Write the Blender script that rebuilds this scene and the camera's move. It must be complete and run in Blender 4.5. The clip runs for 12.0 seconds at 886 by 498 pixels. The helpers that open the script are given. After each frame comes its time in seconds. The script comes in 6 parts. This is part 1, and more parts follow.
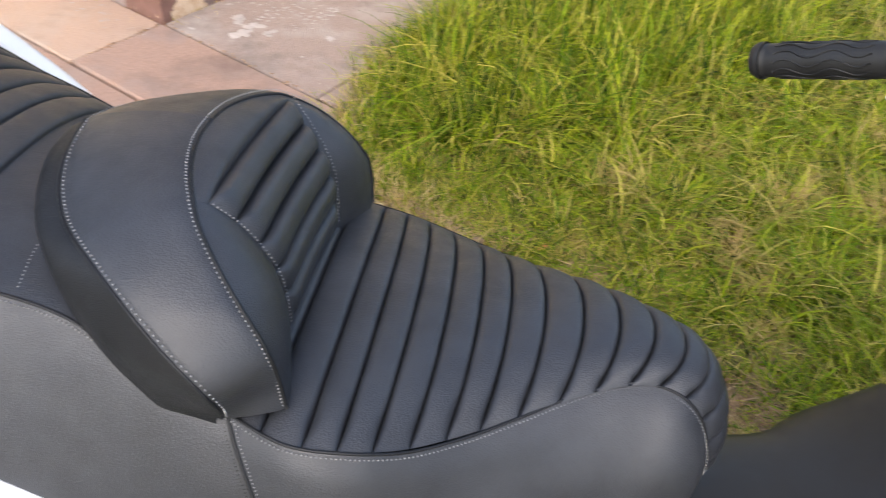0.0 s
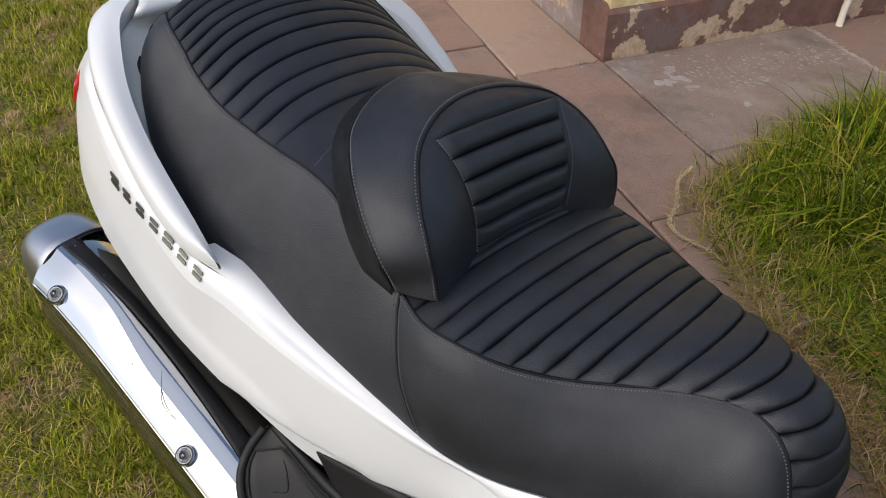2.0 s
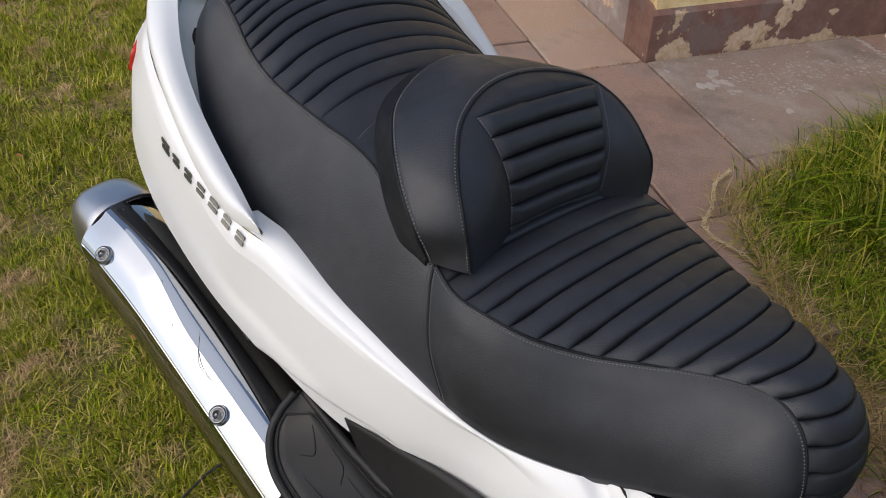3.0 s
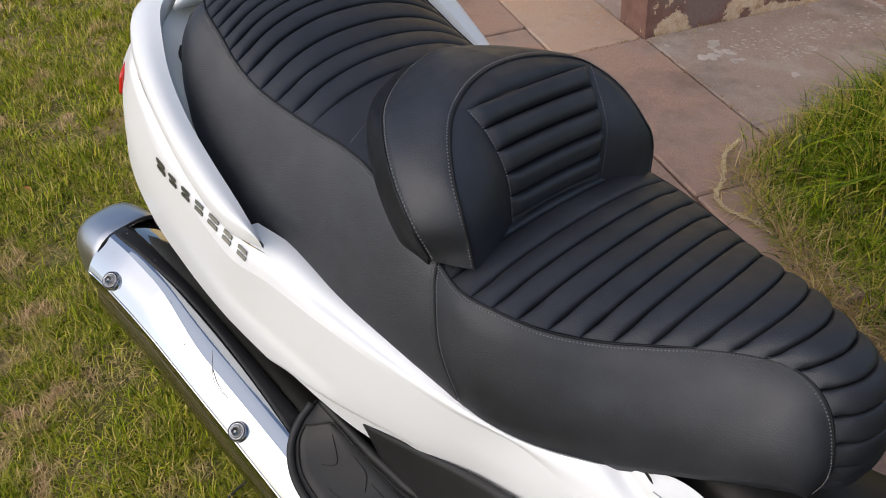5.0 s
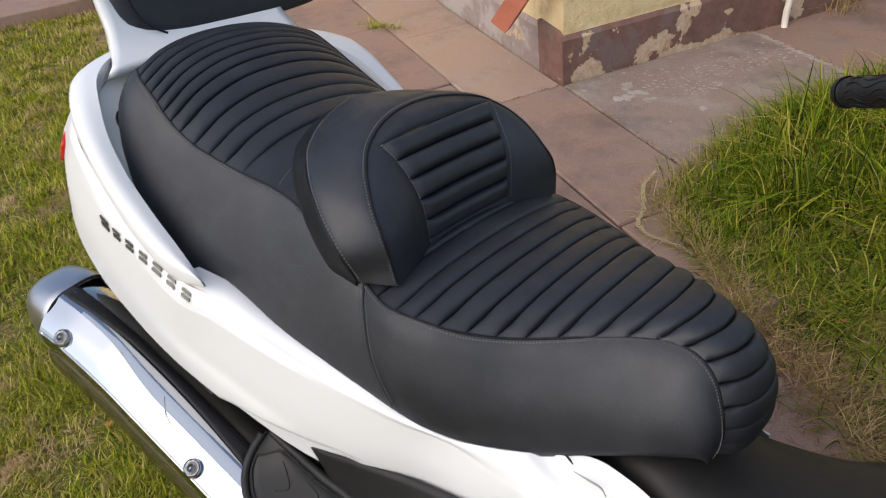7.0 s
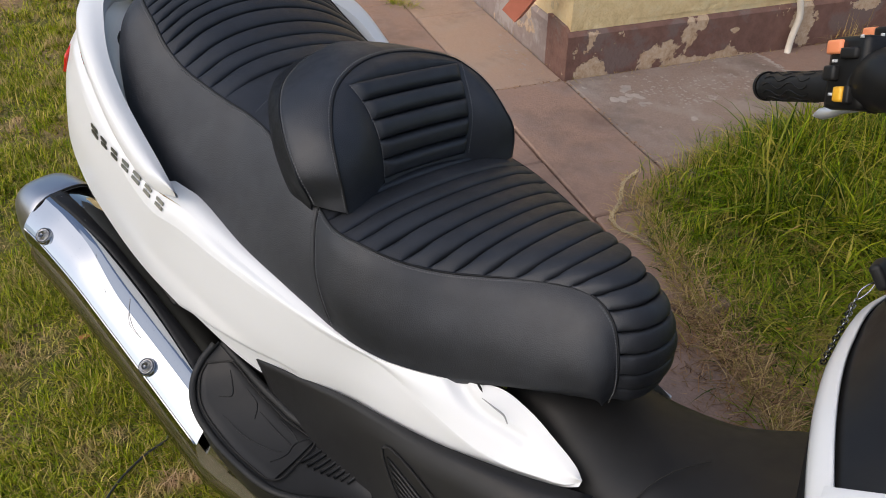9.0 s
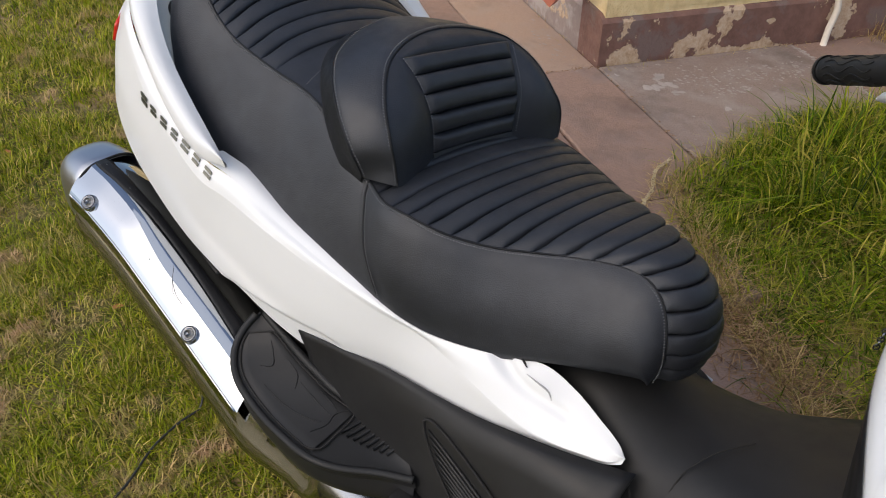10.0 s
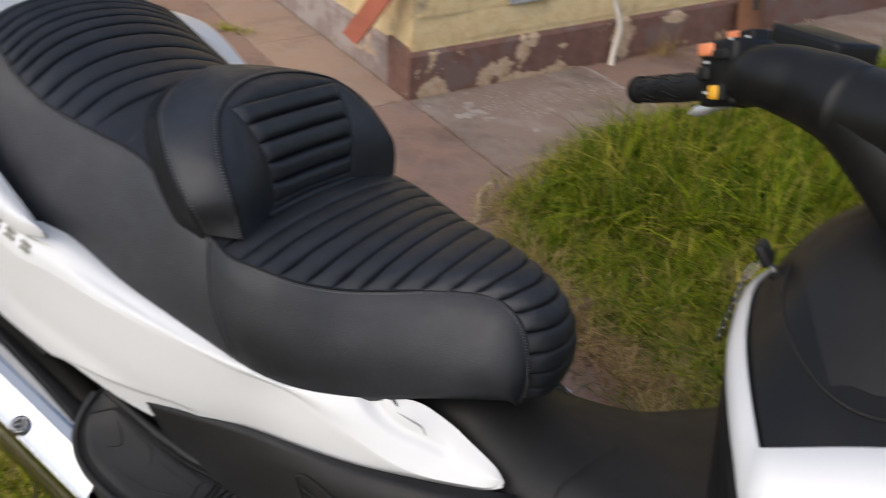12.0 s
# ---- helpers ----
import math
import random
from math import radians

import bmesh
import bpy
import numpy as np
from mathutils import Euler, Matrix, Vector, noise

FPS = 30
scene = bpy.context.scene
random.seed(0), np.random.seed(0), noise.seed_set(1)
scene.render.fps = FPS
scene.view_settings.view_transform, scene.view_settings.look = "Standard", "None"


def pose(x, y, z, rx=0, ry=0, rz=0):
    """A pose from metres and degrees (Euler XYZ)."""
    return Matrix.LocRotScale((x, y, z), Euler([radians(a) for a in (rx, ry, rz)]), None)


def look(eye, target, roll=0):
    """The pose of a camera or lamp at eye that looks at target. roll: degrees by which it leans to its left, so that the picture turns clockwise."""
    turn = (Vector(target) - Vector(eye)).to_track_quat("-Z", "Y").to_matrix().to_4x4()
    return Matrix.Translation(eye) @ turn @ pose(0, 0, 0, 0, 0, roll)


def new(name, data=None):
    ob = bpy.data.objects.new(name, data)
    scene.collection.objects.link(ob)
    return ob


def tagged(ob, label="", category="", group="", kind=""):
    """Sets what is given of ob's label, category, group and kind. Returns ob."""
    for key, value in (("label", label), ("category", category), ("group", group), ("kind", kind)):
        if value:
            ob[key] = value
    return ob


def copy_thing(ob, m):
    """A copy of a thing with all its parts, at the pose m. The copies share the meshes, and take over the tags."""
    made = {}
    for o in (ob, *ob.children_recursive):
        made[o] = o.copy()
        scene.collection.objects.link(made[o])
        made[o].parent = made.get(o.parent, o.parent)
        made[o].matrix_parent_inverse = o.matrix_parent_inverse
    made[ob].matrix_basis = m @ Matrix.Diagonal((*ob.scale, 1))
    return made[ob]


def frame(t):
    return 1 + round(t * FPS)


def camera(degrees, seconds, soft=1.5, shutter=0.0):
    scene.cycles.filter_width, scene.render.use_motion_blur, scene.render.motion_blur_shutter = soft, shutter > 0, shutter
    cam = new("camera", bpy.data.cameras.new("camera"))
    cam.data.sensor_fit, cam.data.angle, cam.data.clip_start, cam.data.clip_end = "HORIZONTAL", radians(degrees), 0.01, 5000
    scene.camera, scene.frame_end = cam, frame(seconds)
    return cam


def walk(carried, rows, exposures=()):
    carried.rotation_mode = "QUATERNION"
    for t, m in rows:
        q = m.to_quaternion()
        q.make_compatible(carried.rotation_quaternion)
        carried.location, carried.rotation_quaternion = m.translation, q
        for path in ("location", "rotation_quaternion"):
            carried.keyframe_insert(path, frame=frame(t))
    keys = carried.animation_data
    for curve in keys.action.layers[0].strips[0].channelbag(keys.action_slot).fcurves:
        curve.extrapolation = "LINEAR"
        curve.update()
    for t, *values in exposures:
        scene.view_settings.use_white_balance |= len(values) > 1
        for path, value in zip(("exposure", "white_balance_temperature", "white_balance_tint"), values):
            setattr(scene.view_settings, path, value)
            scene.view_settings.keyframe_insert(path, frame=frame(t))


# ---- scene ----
cam = camera(56.2, 12.0, 0.95, 0.3)
PATH = [
    (0, (0.26, -0.656, 1.399), (0.107, 0.836, 0.077), 5.6),
    (0.3, (0.321, -0.653, 1.415), (-0.117, 0.775, 0.084), 0.5),
    (0.5, (0.399, -0.67, 1.431), (-0.226, 0.686, 0.101), -0.9),
    (1, (0.561, -0.711, 1.449), (-0.383, 0.455, 0.126), -2.2),
    (1.5, (0.571, -0.726, 1.457), (-0.49, 0.415, 0.203), -1.3),
    (2, (0.587, -0.732, 1.451), (-0.506, 0.388, 0.205), -0.6),
    (2.5, (0.605, -0.755, 1.45), (-0.509, 0.34, 0.201), 1.1),
    (3, (0.614, -0.763, 1.447), (-0.531, 0.3, 0.198), 0.7),
    (3.2, (0.611, -0.749, 1.449), (-0.533, 0.31, 0.197), -0.1),
    (5, (0.618, -0.739, 1.438), (-0.554, 0.286, 0.182), -5.3),
    (5.5, (0.637, -0.738, 1.444), (-0.497, 0.335, 0.193), -5.8),
    (6, (0.675, -0.736, 1.461), (-0.424, 0.456, 0.29), -6.5),
    (6.5, (0.699, -0.751, 1.461), (-0.428, 0.441, 0.316), -7.9),
    (7, (0.727, -0.796, 1.457), (-0.416, 0.378, 0.31), -7.2),
    (7.5, (0.797, -0.903, 1.463), (-0.343, 0.271, 0.312), -3.7),
    (7.7, (0.817, -0.924, 1.469), (-0.313, 0.258, 0.317), -2.5),
    (9.3, (0.878, -0.829, 1.451), (-0.269, 0.323, 0.286), 0.5),
    (9.5, (0.882, -0.837, 1.451), (-0.267, 0.291, 0.264), 0.4),
    (10, (0.849, -0.88, 1.442), (-0.305, 0.243, 0.255), 1.1),
    (10.5, (0.77, -0.917, 1.378), (-0.225, 0.436, 0.293), 6.8),
    (11, (0.752, -0.931, 1.394), (-0.202, 0.468, 0.331), 6.9),
    (11.5, (0.766, -0.946, 1.44), (-0.189, 0.445, 0.366), 5.5),
    (11.8, (0.790, -0.929, 1.450), (-0.037, 0.283, 0.497), 4.3),
    (11.9, (0.802, -0.909, 1.445), (-0.009, 0.309, 0.484), 3.4),
    (12, (0.811, -0.900, 1.444), (0.060, 0.349, 0.476), 2.9),
]
EXPOSURES = [(0.0, 1.66), (0.5, 1.92), (0.8, 1.25), (1.0, 0.9), (1.4, 0.36), (2.5, 0.38), (3.0, 0.3), (5.0, 0.46), (6.5, 0.64), (7.5, 0.44), (9.5, 0.36), (11.0, 0.45), (12.0, 0.3)]
walk(cam, [(t, look(eye, target, roll)) for t, eye, target, roll in PATH], EXPOSURES)

# ------------------------------------------------------------------ world and sun
world = bpy.data.worlds.new("overcast_sky")
scene.world = world
world.use_nodes = True
wn = world.node_tree.nodes
sky = wn.new("ShaderNodeTexSky")
sky.sky_type, sky.sun_disc = "NISHITA", False
sky.sun_elevation, sky.sun_rotation = radians(46), radians(184)
sky.air_density, sky.dust_density, sky.ozone_density = 1.0, 3.0, 1.0
wn["Background"].inputs["Strength"].default_value = 0.15
world.node_tree.links.new(sky.outputs["Color"], wn["Background"].inputs["Color"])

sun_lamp = new("sun", bpy.data.lights.new("sun", "SUN"))
sun_lamp.data.energy, sun_lamp.data.angle, sun_lamp.data.color = 0.9, radians(100), (1.0, 0.965, 0.92)
sun_lamp.matrix_world = look((-0.15, -2.3, 2.4), (0, 0, 0))

# ------------------------------------------------------------------ materials


def material(name, color, rough=0.5, metal=0.0, **more):
    """A principled material; returns the material, its nodes, links and shader."""
    m = bpy.data.materials.new(name)
    m.use_nodes = True
    nodes, links = m.node_tree.nodes, m.node_tree.links
    s = nodes["Principled BSDF"]
    s.inputs["Base Color"].default_value = (*color, 1)
    s.inputs["Roughness"].default_value = rough
    s.inputs["Metallic"].default_value = metal
    for key, value in more.items():
        s.inputs[key.replace("_", " ")].default_value = value
    return m, nodes, links, s


def coords(nodes, links, kind="Object"):
    c = nodes.new("ShaderNodeTexCoord")
    return c.outputs[kind]


def noise_tex(nodes, links, vec, scale, detail=4.0, rough=0.55):
    n = nodes.new("ShaderNodeTexNoise")
    n.inputs["Scale"].default_value, n.inputs["Detail"].default_value = scale, detail
    n.inputs["Roughness"].default_value = rough
    links.new(vec, n.inputs["Vector"])
    return n.outputs["Fac"]


def ramp(nodes, links, fac, stops):
    r = nodes.new("ShaderNodeValToRGB")
    els = r.color_ramp.elements
    while len(els) < len(stops):
        els.new(0.5)
    for e, (p, c) in zip(els, stops):
        e.position, e.color = p, (*c, 1)
    links.new(fac, r.inputs["Fac"])
    return r.outputs["Color"]


def mix(nodes, links, fac, one, two):
    m = nodes.new("ShaderNodeMix")
    m.data_type = "RGBA"
    for sock, v in ((m.inputs[0], fac), (m.inputs[6], one), (m.inputs[7], two)):
        if isinstance(v, (int, float)):
            sock.default_value = v
        elif isinstance(v, tuple):
            sock.default_value = (*v, 1)
        else:
            links.new(v, sock)
    return m.outputs[2]


def bump(nodes, links, shader, height, strength, distance):
    b = nodes.new("ShaderNodeBump")
    b.inputs["Strength"].default_value, b.inputs["Distance"].default_value = strength, distance
    links.new(height, b.inputs["Height"])
    links.new(b.outputs["Normal"], shader.inputs["Normal"])


def vinyl_material(name, color, spec=0.5):
    m, n, l, s = material(name, color, 0.42)
    s.inputs["Specular IOR Level"].default_value = spec
    v = coords(n, l)
    vor = n.new("ShaderNodeTexVoronoi")
    vor.inputs["Scale"].default_value = 620
    l.new(v, vor.inputs["Vector"])
    big = noise_tex(n, l, v, 9, 3)
    add = n.new("ShaderNodeMath")
    add.operation = "MULTIPLY_ADD"
    l.new(big, add.inputs[0])
    add.inputs[1].default_value = 10.0
    l.new(vor.outputs["Distance"], add.inputs[2])
    bump(n, l, s, add.outputs[0], 0.42, 0.0006)
    fine = noise_tex(n, l, v, 26, 6, 0.68)
    l.new(ramp(n, l, fine, [(0.34, (0.44,) * 3), (0.68, (0.58,) * 3)]), s.inputs["Roughness"])
    dust = noise_tex(n, l, v, 14, 8, 0.72)
    l.new(ramp(n, l, dust, [(0.38, color), (0.72, tuple(c * 1.5 + 0.004 for c in color))]), s.inputs["Base Color"])
    return m


VINYL = vinyl_material("black_vinyl", (0.0124, 0.0138, 0.0176))
# darker, duller vinyl for seams; also holds the shade on the backrest's base band
VINYL_DARK = vinyl_material("black_vinyl_seam_and_band_shade", (0.006, 0.0066, 0.008), 0.22)
THREAD = material("grey_thread", (0.17, 0.17, 0.175), 0.8)[0]

WHITE_PAINT, n_, l_, s_ = material("pearl_white_paint", (0.80, 0.80, 0.80), 0.36, Coat_Weight=0.25, Coat_Roughness=0.14)
v_ = coords(n_, l_)
l_.new(ramp(n_, l_, noise_tex(n_, l_, v_, 1.5, 2), [(0.3, (0.665, 0.670, 0.668)), (0.7, (0.69, 0.693, 0.691))]), s_.inputs["Base Color"])

WHITE_PLASTIC = material("inner_white_plastic", (0.78, 0.78, 0.72), 0.45)[0]


def plastic_material(name, color, rough, grain=700.0, strength=0.25):
    m, n, l, s = material(name, color, rough)
    s.inputs["Specular IOR Level"].default_value = 0.28
    v = coords(n, l)
    f = noise_tex(n, l, v, grain, 3)
    bump(n, l, s, f, strength, 0.0004)
    dust = noise_tex(n, l, v, 7, 6, 0.65)
    l.new(ramp(n, l, dust, [(0.35, color), (0.8, tuple(c * 1.4 + 0.003 for c in color))]), s.inputs["Base Color"])
    l.new(ramp(n, l, noise_tex(n, l, v, 18, 4), [(0.3, (rough - 0.07,) * 3), (0.7, (rough + 0.1,) * 3)]), s.inputs["Roughness"])
    return m


PLASTIC = plastic_material("matt_black_plastic", (0.0075, 0.0074, 0.0074), 0.40)
PLASTIC_DUSTY = plastic_material("dusty_black_plastic", (0.0125, 0.0122, 0.0122), 0.46)
RUBBER = plastic_material("black_rubber", (0.011, 0.011, 0.0112), 0.5, 300)
STRIP_BLACK, n_, l_, s_ = material("speckled_black_coating", (0.012, 0.012, 0.012), 0.55, Specular_IOR_Level=0.22)
v_ = coords(n_, l_)
l_.new(mix(n_, l_, ramp(n_, l_, noise_tex(n_, l_, v_, 170, 2), [(0.70, (0, 0, 0)), (0.74, (1, 1, 1))]), (0.012, 0.012, 0.013), (0.16, 0.16, 0.15)), s_.inputs["Base Color"])
bump(n_, l_, s_, noise_tex(n_, l_, v_, 500, 3), 0.3, 0.0006)
GLOSS_BLACK = material("gloss_black_plastic", (0.012, 0.012, 0.014), 0.32)[0]

CHROME, n_, l_, s_ = material("chrome", (0.40, 0.42, 0.45), 0.06, 1.0)
v_ = coords(n_, l_)
l_.new(ramp(n_, l_, noise_tex(n_, l_, v_, 30, 5), [(0.35, (0.02,) * 3), (0.8, (0.07,) * 3)]), s_.inputs["Roughness"])
CHROME_DARK = material("smoked_chrome", (0.30, 0.30, 0.31), 0.26, 1.0)[0]
STEEL = material("brushed_steel", (0.55, 0.55, 0.56), 0.3, 1.0)[0]
SILVER = material("dark_silver_badge", (0.10, 0.10, 0.08), 0.3, 0.6)[0]
CAP_METAL = material("dull_chrome", (0.44, 0.44, 0.46), 0.34, 1.0)[0]
CAST_ALLOY = material("cast_alloy", (0.72, 0.73, 0.74), 0.42, 0.7)[0]
POLISHED = material("polished_steel", (0.46, 0.46, 0.43), 0.10, 1.0)[0]
RED_LENS = material("red_lens", (0.5, 0.02, 0.01), 0.15)[0]
ORANGE = material("orange_switch", (0.80, 0.27, 0.12), 0.4)[0]
YELLOW = material("yellow_switch", (0.8, 0.42, 0.03), 0.4)[0]
# grey that stands in for the shade inside the side panel's slot
SLOT_SHADE = material("slot_shade_grey", (0.30, 0.30, 0.30), 0.5)[0]
GREY_MARK = material("pale_grey_print", (0.6, 0.6, 0.6), 0.5)[0]


def grass_material(name, stops, dead, dead_scale, dead_edge):
    m, n, l, s = material(name, stops[0], 0.55)
    geo = n.new("ShaderNodeNewGeometry")
    col = ramp(n, l, geo.outputs["Random Per Island"], [(i / (len(stops) - 1), c) for i, c in enumerate(stops)])
    patch = noise_tex(n, l, geo.outputs["Position"], dead_scale, 4, 0.6)
    fac = ramp(n, l, patch, [(dead_edge, (0, 0, 0)), (dead_edge + 0.14, (1, 1, 1))])
    col = mix(n, l, fac, col, dead)
    l.new(col, s.inputs["Base Color"])
    s.inputs["Specular IOR Level"].default_value = 0.14
    # thin leaf: some light passes through
    t = n.new("ShaderNodeBsdfTranslucent")
    l.new(col, t.inputs["Color"])
    mx = n.new("ShaderNodeMixShader")
    mx.inputs[0].default_value = 0.24
    l.new(s.outputs[0], mx.inputs[1])
    l.new(t.outputs[0], mx.inputs[2])
    l.new(mx.outputs[0], n["Material Output"].inputs["Surface"])
    return m


LAWN_BLADE = grass_material("mown_lawn_blades", [(0.16, 0.22, 0.008), (0.40, 0.42, 0.02), (0.03, 0.055, 0.003), (0.66, 0.50, 0.17), (0.27, 0.33, 0.012), (0.06, 0.105, 0.004), (0.52, 0.46, 0.05)], (0.60, 0.41, 0.24), 6.5, 0.54)
TALL_BLADE = grass_material("tall_grass_blades", [(0.045, 0.098, 0.003), (0.165, 0.25, 0.005), (0.37, 0.40, 0.018), (0.008, 0.024, 0.001), (0.085, 0.150, 0.004), (0.50, 0.42, 0.08), (0.014, 0.038, 0.002), (0.19, 0.27, 0.007)], (0.38, 0.32, 0.05), 3.0, 0.60)
MID_BLADE = grass_material("short_green_blades", [(0.085, 0.145, 0.004), (0.22, 0.27, 0.007), (0.018, 0.036, 0.002), (0.42, 0.33, 0.08), (0.12, 0.18, 0.005), (0.30, 0.31, 0.018)], (0.36, 0.25, 0.09), 4.0, 0.52)
DRY_BLADE = grass_material("dry_straw", [(0.50, 0.36, 0.15), (0.34, 0.22, 0.08), (0.60, 0.45, 0.21), (0.20, 0.12, 0.05), (0.30, 0.27, 0.05)], (0.52, 0.37, 0.15), 4.0, 0.6)

LITTER = grass_material("brown_straw_litter", [(0.30, 0.17, 0.09), (0.14, 0.08, 0.042), (0.44, 0.29, 0.16), (0.09, 0.05, 0.028), (0.36, 0.20, 0.10)], (0.22, 0.13, 0.07), 4.0, 0.6)

SOIL, n_, l_, s_ = material("lawn_soil", (0.06, 0.05, 0.025), 0.95)
v_ = coords(n_, l_)
l_.new(mix(n_, l_, ramp(n_, l_, noise_tex(n_, l_, v_, 2.6, 6, 0.65), [(0.45, (0, 0, 0)), (0.62, (1, 1, 1))]), ramp(n_, l_, noise_tex(n_, l_, v_, 60, 6), [(0.3, (0.060, 0.060, 0.010)), (0.7, (0.19, 0.16, 0.04))]),
           ramp(n_, l_, noise_tex(n_, l_, v_, 45, 6), [(0.3, (0.14, 0.09, 0.045)), (0.7, (0.42, 0.28, 0.15))])), s_.inputs["Base Color"])
bump(n_, l_, s_, noise_tex(n_, l_, v_, 70, 6), 0.8, 0.02)


def paving_material(name, one, two, worn, lichen_from):
    m, n, l, s = material(name, one, 0.8)
    pos = n.new("ShaderNodeNewGeometry").outputs["Position"]
    base = ramp(n, l, n.new("ShaderNodeObjectInfo").outputs["Random"], [(0.0, one), (1.0, two)])
    speck = ramp(n, l, noise_tex(n, l, pos, 160, 6, 0.7), [(0.3, (0.72,) * 3), (0.7, (1.15,) * 3)])
    mul = n.new("ShaderNodeMix")
    mul.data_type, mul.blend_type = "RGBA", "MULTIPLY"
    mul.inputs[0].default_value = 1.0
    l.new(base, mul.inputs[6])
    l.new(speck, mul.inputs[7])
    col = mix(n, l, ramp(n, l, noise_tex(n, l, pos, 4.5, 7, 0.6), [(0.47, (0, 0, 0)), (0.70, (1, 1, 1))]), mul.outputs[2], worn)
    col = mix(n, l, ramp(n, l, noise_tex(n, l, pos, 2.2, 8, 0.7), [(0.50, (0, 0, 0)), (0.66, (1, 1, 1))]), col, tuple(c * 0.62 for c in one))
    col = mix(n, l, ramp(n, l, noise_tex(n, l, pos, 11, 6, 0.65), [(lichen_from, (0, 0, 0)), (lichen_from + 0.06, (1, 1, 1))]), col, (0.40, 0.36, 0.32))
    l.new(col, s.inputs["Base Color"])
    bump(n, l, s, noise_tex(n, l, pos, 120, 6, 0.7), 0.6, 0.006)
    return m


PAVING_RED = paving_material("red_brown_concrete_paving", (0.265, 0.168, 0.128), (0.290, 0.185, 0.135), (0.23, 0.168, 0.140), 0.70)
PAVING_GREY = paving_material("grey_brown_concrete_paving", (0.240, 0.178, 0.146), (0.262, 0.192, 0.155), (0.30, 0.25, 0.215), 0.645)
PAVING_TAN = paving_material("tan_concrete_paving", (0.365, 0.250, 0.182), (0.345, 0.235, 0.172), (0.32, 0.245, 0.195), 0.70)

FLAKE = plastic_material("pale_lichen_flake", (0.29, 0.25, 0.222), 0.9, 200, 0.6)

BLOCK, n_, l_, s_ = material("cream_painted_block", (0.62, 0.49, 0.28), 0.8)
geo_ = n_.new("ShaderNodeNewGeometry")
p_ = geo_.outputs["Position"]
c_ = ramp(n_, l_, noise_tex(n_, l_, p_, 14, 6, 0.65), [(0.25, (0.70, 0.51, 0.24)), (0.5, (0.87, 0.67, 0.36)), (0.8, (0.92, 0.78, 0.50))])
c_ = mix(n_, l_, ramp(n_, l_, noise_tex(n_, l_, p_, 5, 6, 0.7), [(0.6, (0, 0, 0)), (0.72, (1, 1, 1))]), c_, (0.42, 0.33, 0.22))
l_.new(c_, s_.inputs["Base Color"])
bump(n_, l_, s_, noise_tex(n_, l_, p_, 38, 8, 0.7), 1.0, 0.022)


def plinth_material(name, paint_one, paint_two, faded, peel_from, worn=()):
    """Painted render; worn: places along the wall and up (metres) with their half sizes where the paint has come off."""
    m, n, l, s = material(name, paint_one, 0.75)
    pos = n.new("ShaderNodeNewGeometry").outputs["Position"]
    paint = ramp(n, l, noise_tex(n, l, pos, 20, 6, 0.6), [(0.3, paint_one), (0.7, paint_two)])
    paint = mix(n, l, ramp(n, l, noise_tex(n, l, pos, 3.1, 8, 0.68), [(0.52, (0, 0, 0)), (0.58, (1, 1, 1))]), paint, faded)
    bare = ramp(n, l, noise_tex(n, l, pos, 26, 8, 0.78), [(0.32, (0.28, 0.16, 0.085)), (0.45, (0.47, 0.33, 0.21)), (0.7, (0.60, 0.48, 0.36))])
    patch = n.new("ShaderNodeMath")
    patch.operation = "MULTIPLY_ADD"
    l.new(noise_tex(n, l, pos, 34, 6, 0.7), patch.inputs[0])
    patch.inputs[1].default_value = 0.16
    l.new(noise_tex(n, l, pos, 5.2, 7, 0.62), patch.inputs[2])
    flaking = patch.outputs[0]
    if worn:
        place = n.new("ShaderNodeMapping")
        place.vector_type = "TEXTURE"
        place.inputs["Location"].default_value = (-1.05, 1.85, 0)
        place.inputs["Rotation"].default_value = (0, 0, math.atan2(0.894, 0.447))
        l.new(pos, place.inputs["Vector"])
        spread = None
        for along, up, half_long, half_high in worn:
            near = n.new("ShaderNodeMapping")
            near.vector_type = "TEXTURE"
            near.inputs["Location"].default_value = (along, 0, up)
            near.inputs["Scale"].default_value = (half_long, 1.0, half_high)
            l.new(place.outputs[0], near.inputs["Vector"])
            size = n.new("ShaderNodeVectorMath")
            size.operation = "LENGTH"
            l.new(near.outputs[0], size.inputs[0])
            gain = n.new("ShaderNodeMapRange")
            gain.inputs["From Min"].default_value, gain.inputs["From Max"].default_value = 1.5, 0.3
            gain.inputs["To Min"].default_value, gain.inputs["To Max"].default_value = 0.0, 0.20
            l.new(size.outputs["Value"], gain.inputs["Value"])
            if spread is None:
                spread = gain.outputs[0]
            else:
                top = n.new("ShaderNodeMath")
                top.operation = "MAXIMUM"
                l.new(spread, top.inputs[0])
                l.new(gain.outputs[0], top.inputs[1])
                spread = top.outputs[0]
        total = n.new("ShaderNodeMath")
        l.new(flaking, total.inputs[0])
        l.new(spread, total.inputs[1])
        flaking = total.outputs[0]
    peel = ramp(n, l, flaking, [(peel_from, (0, 0, 0)), (peel_from + 0.014, (1, 1, 1))])
    l.new(mix(n, l, peel, paint, bare), s.inputs["Base Color"])
    height = n.new("ShaderNodeMath")
    height.operation = "MULTIPLY_ADD"
    l.new(peel, height.inputs[0])
    height.inputs[1].default_value = -0.6
    l.new(noise_tex(n, l, pos, 60, 6), height.inputs[2])
    bump(n, l, s, height.outputs[0], 0.8, 0.006)
    return m


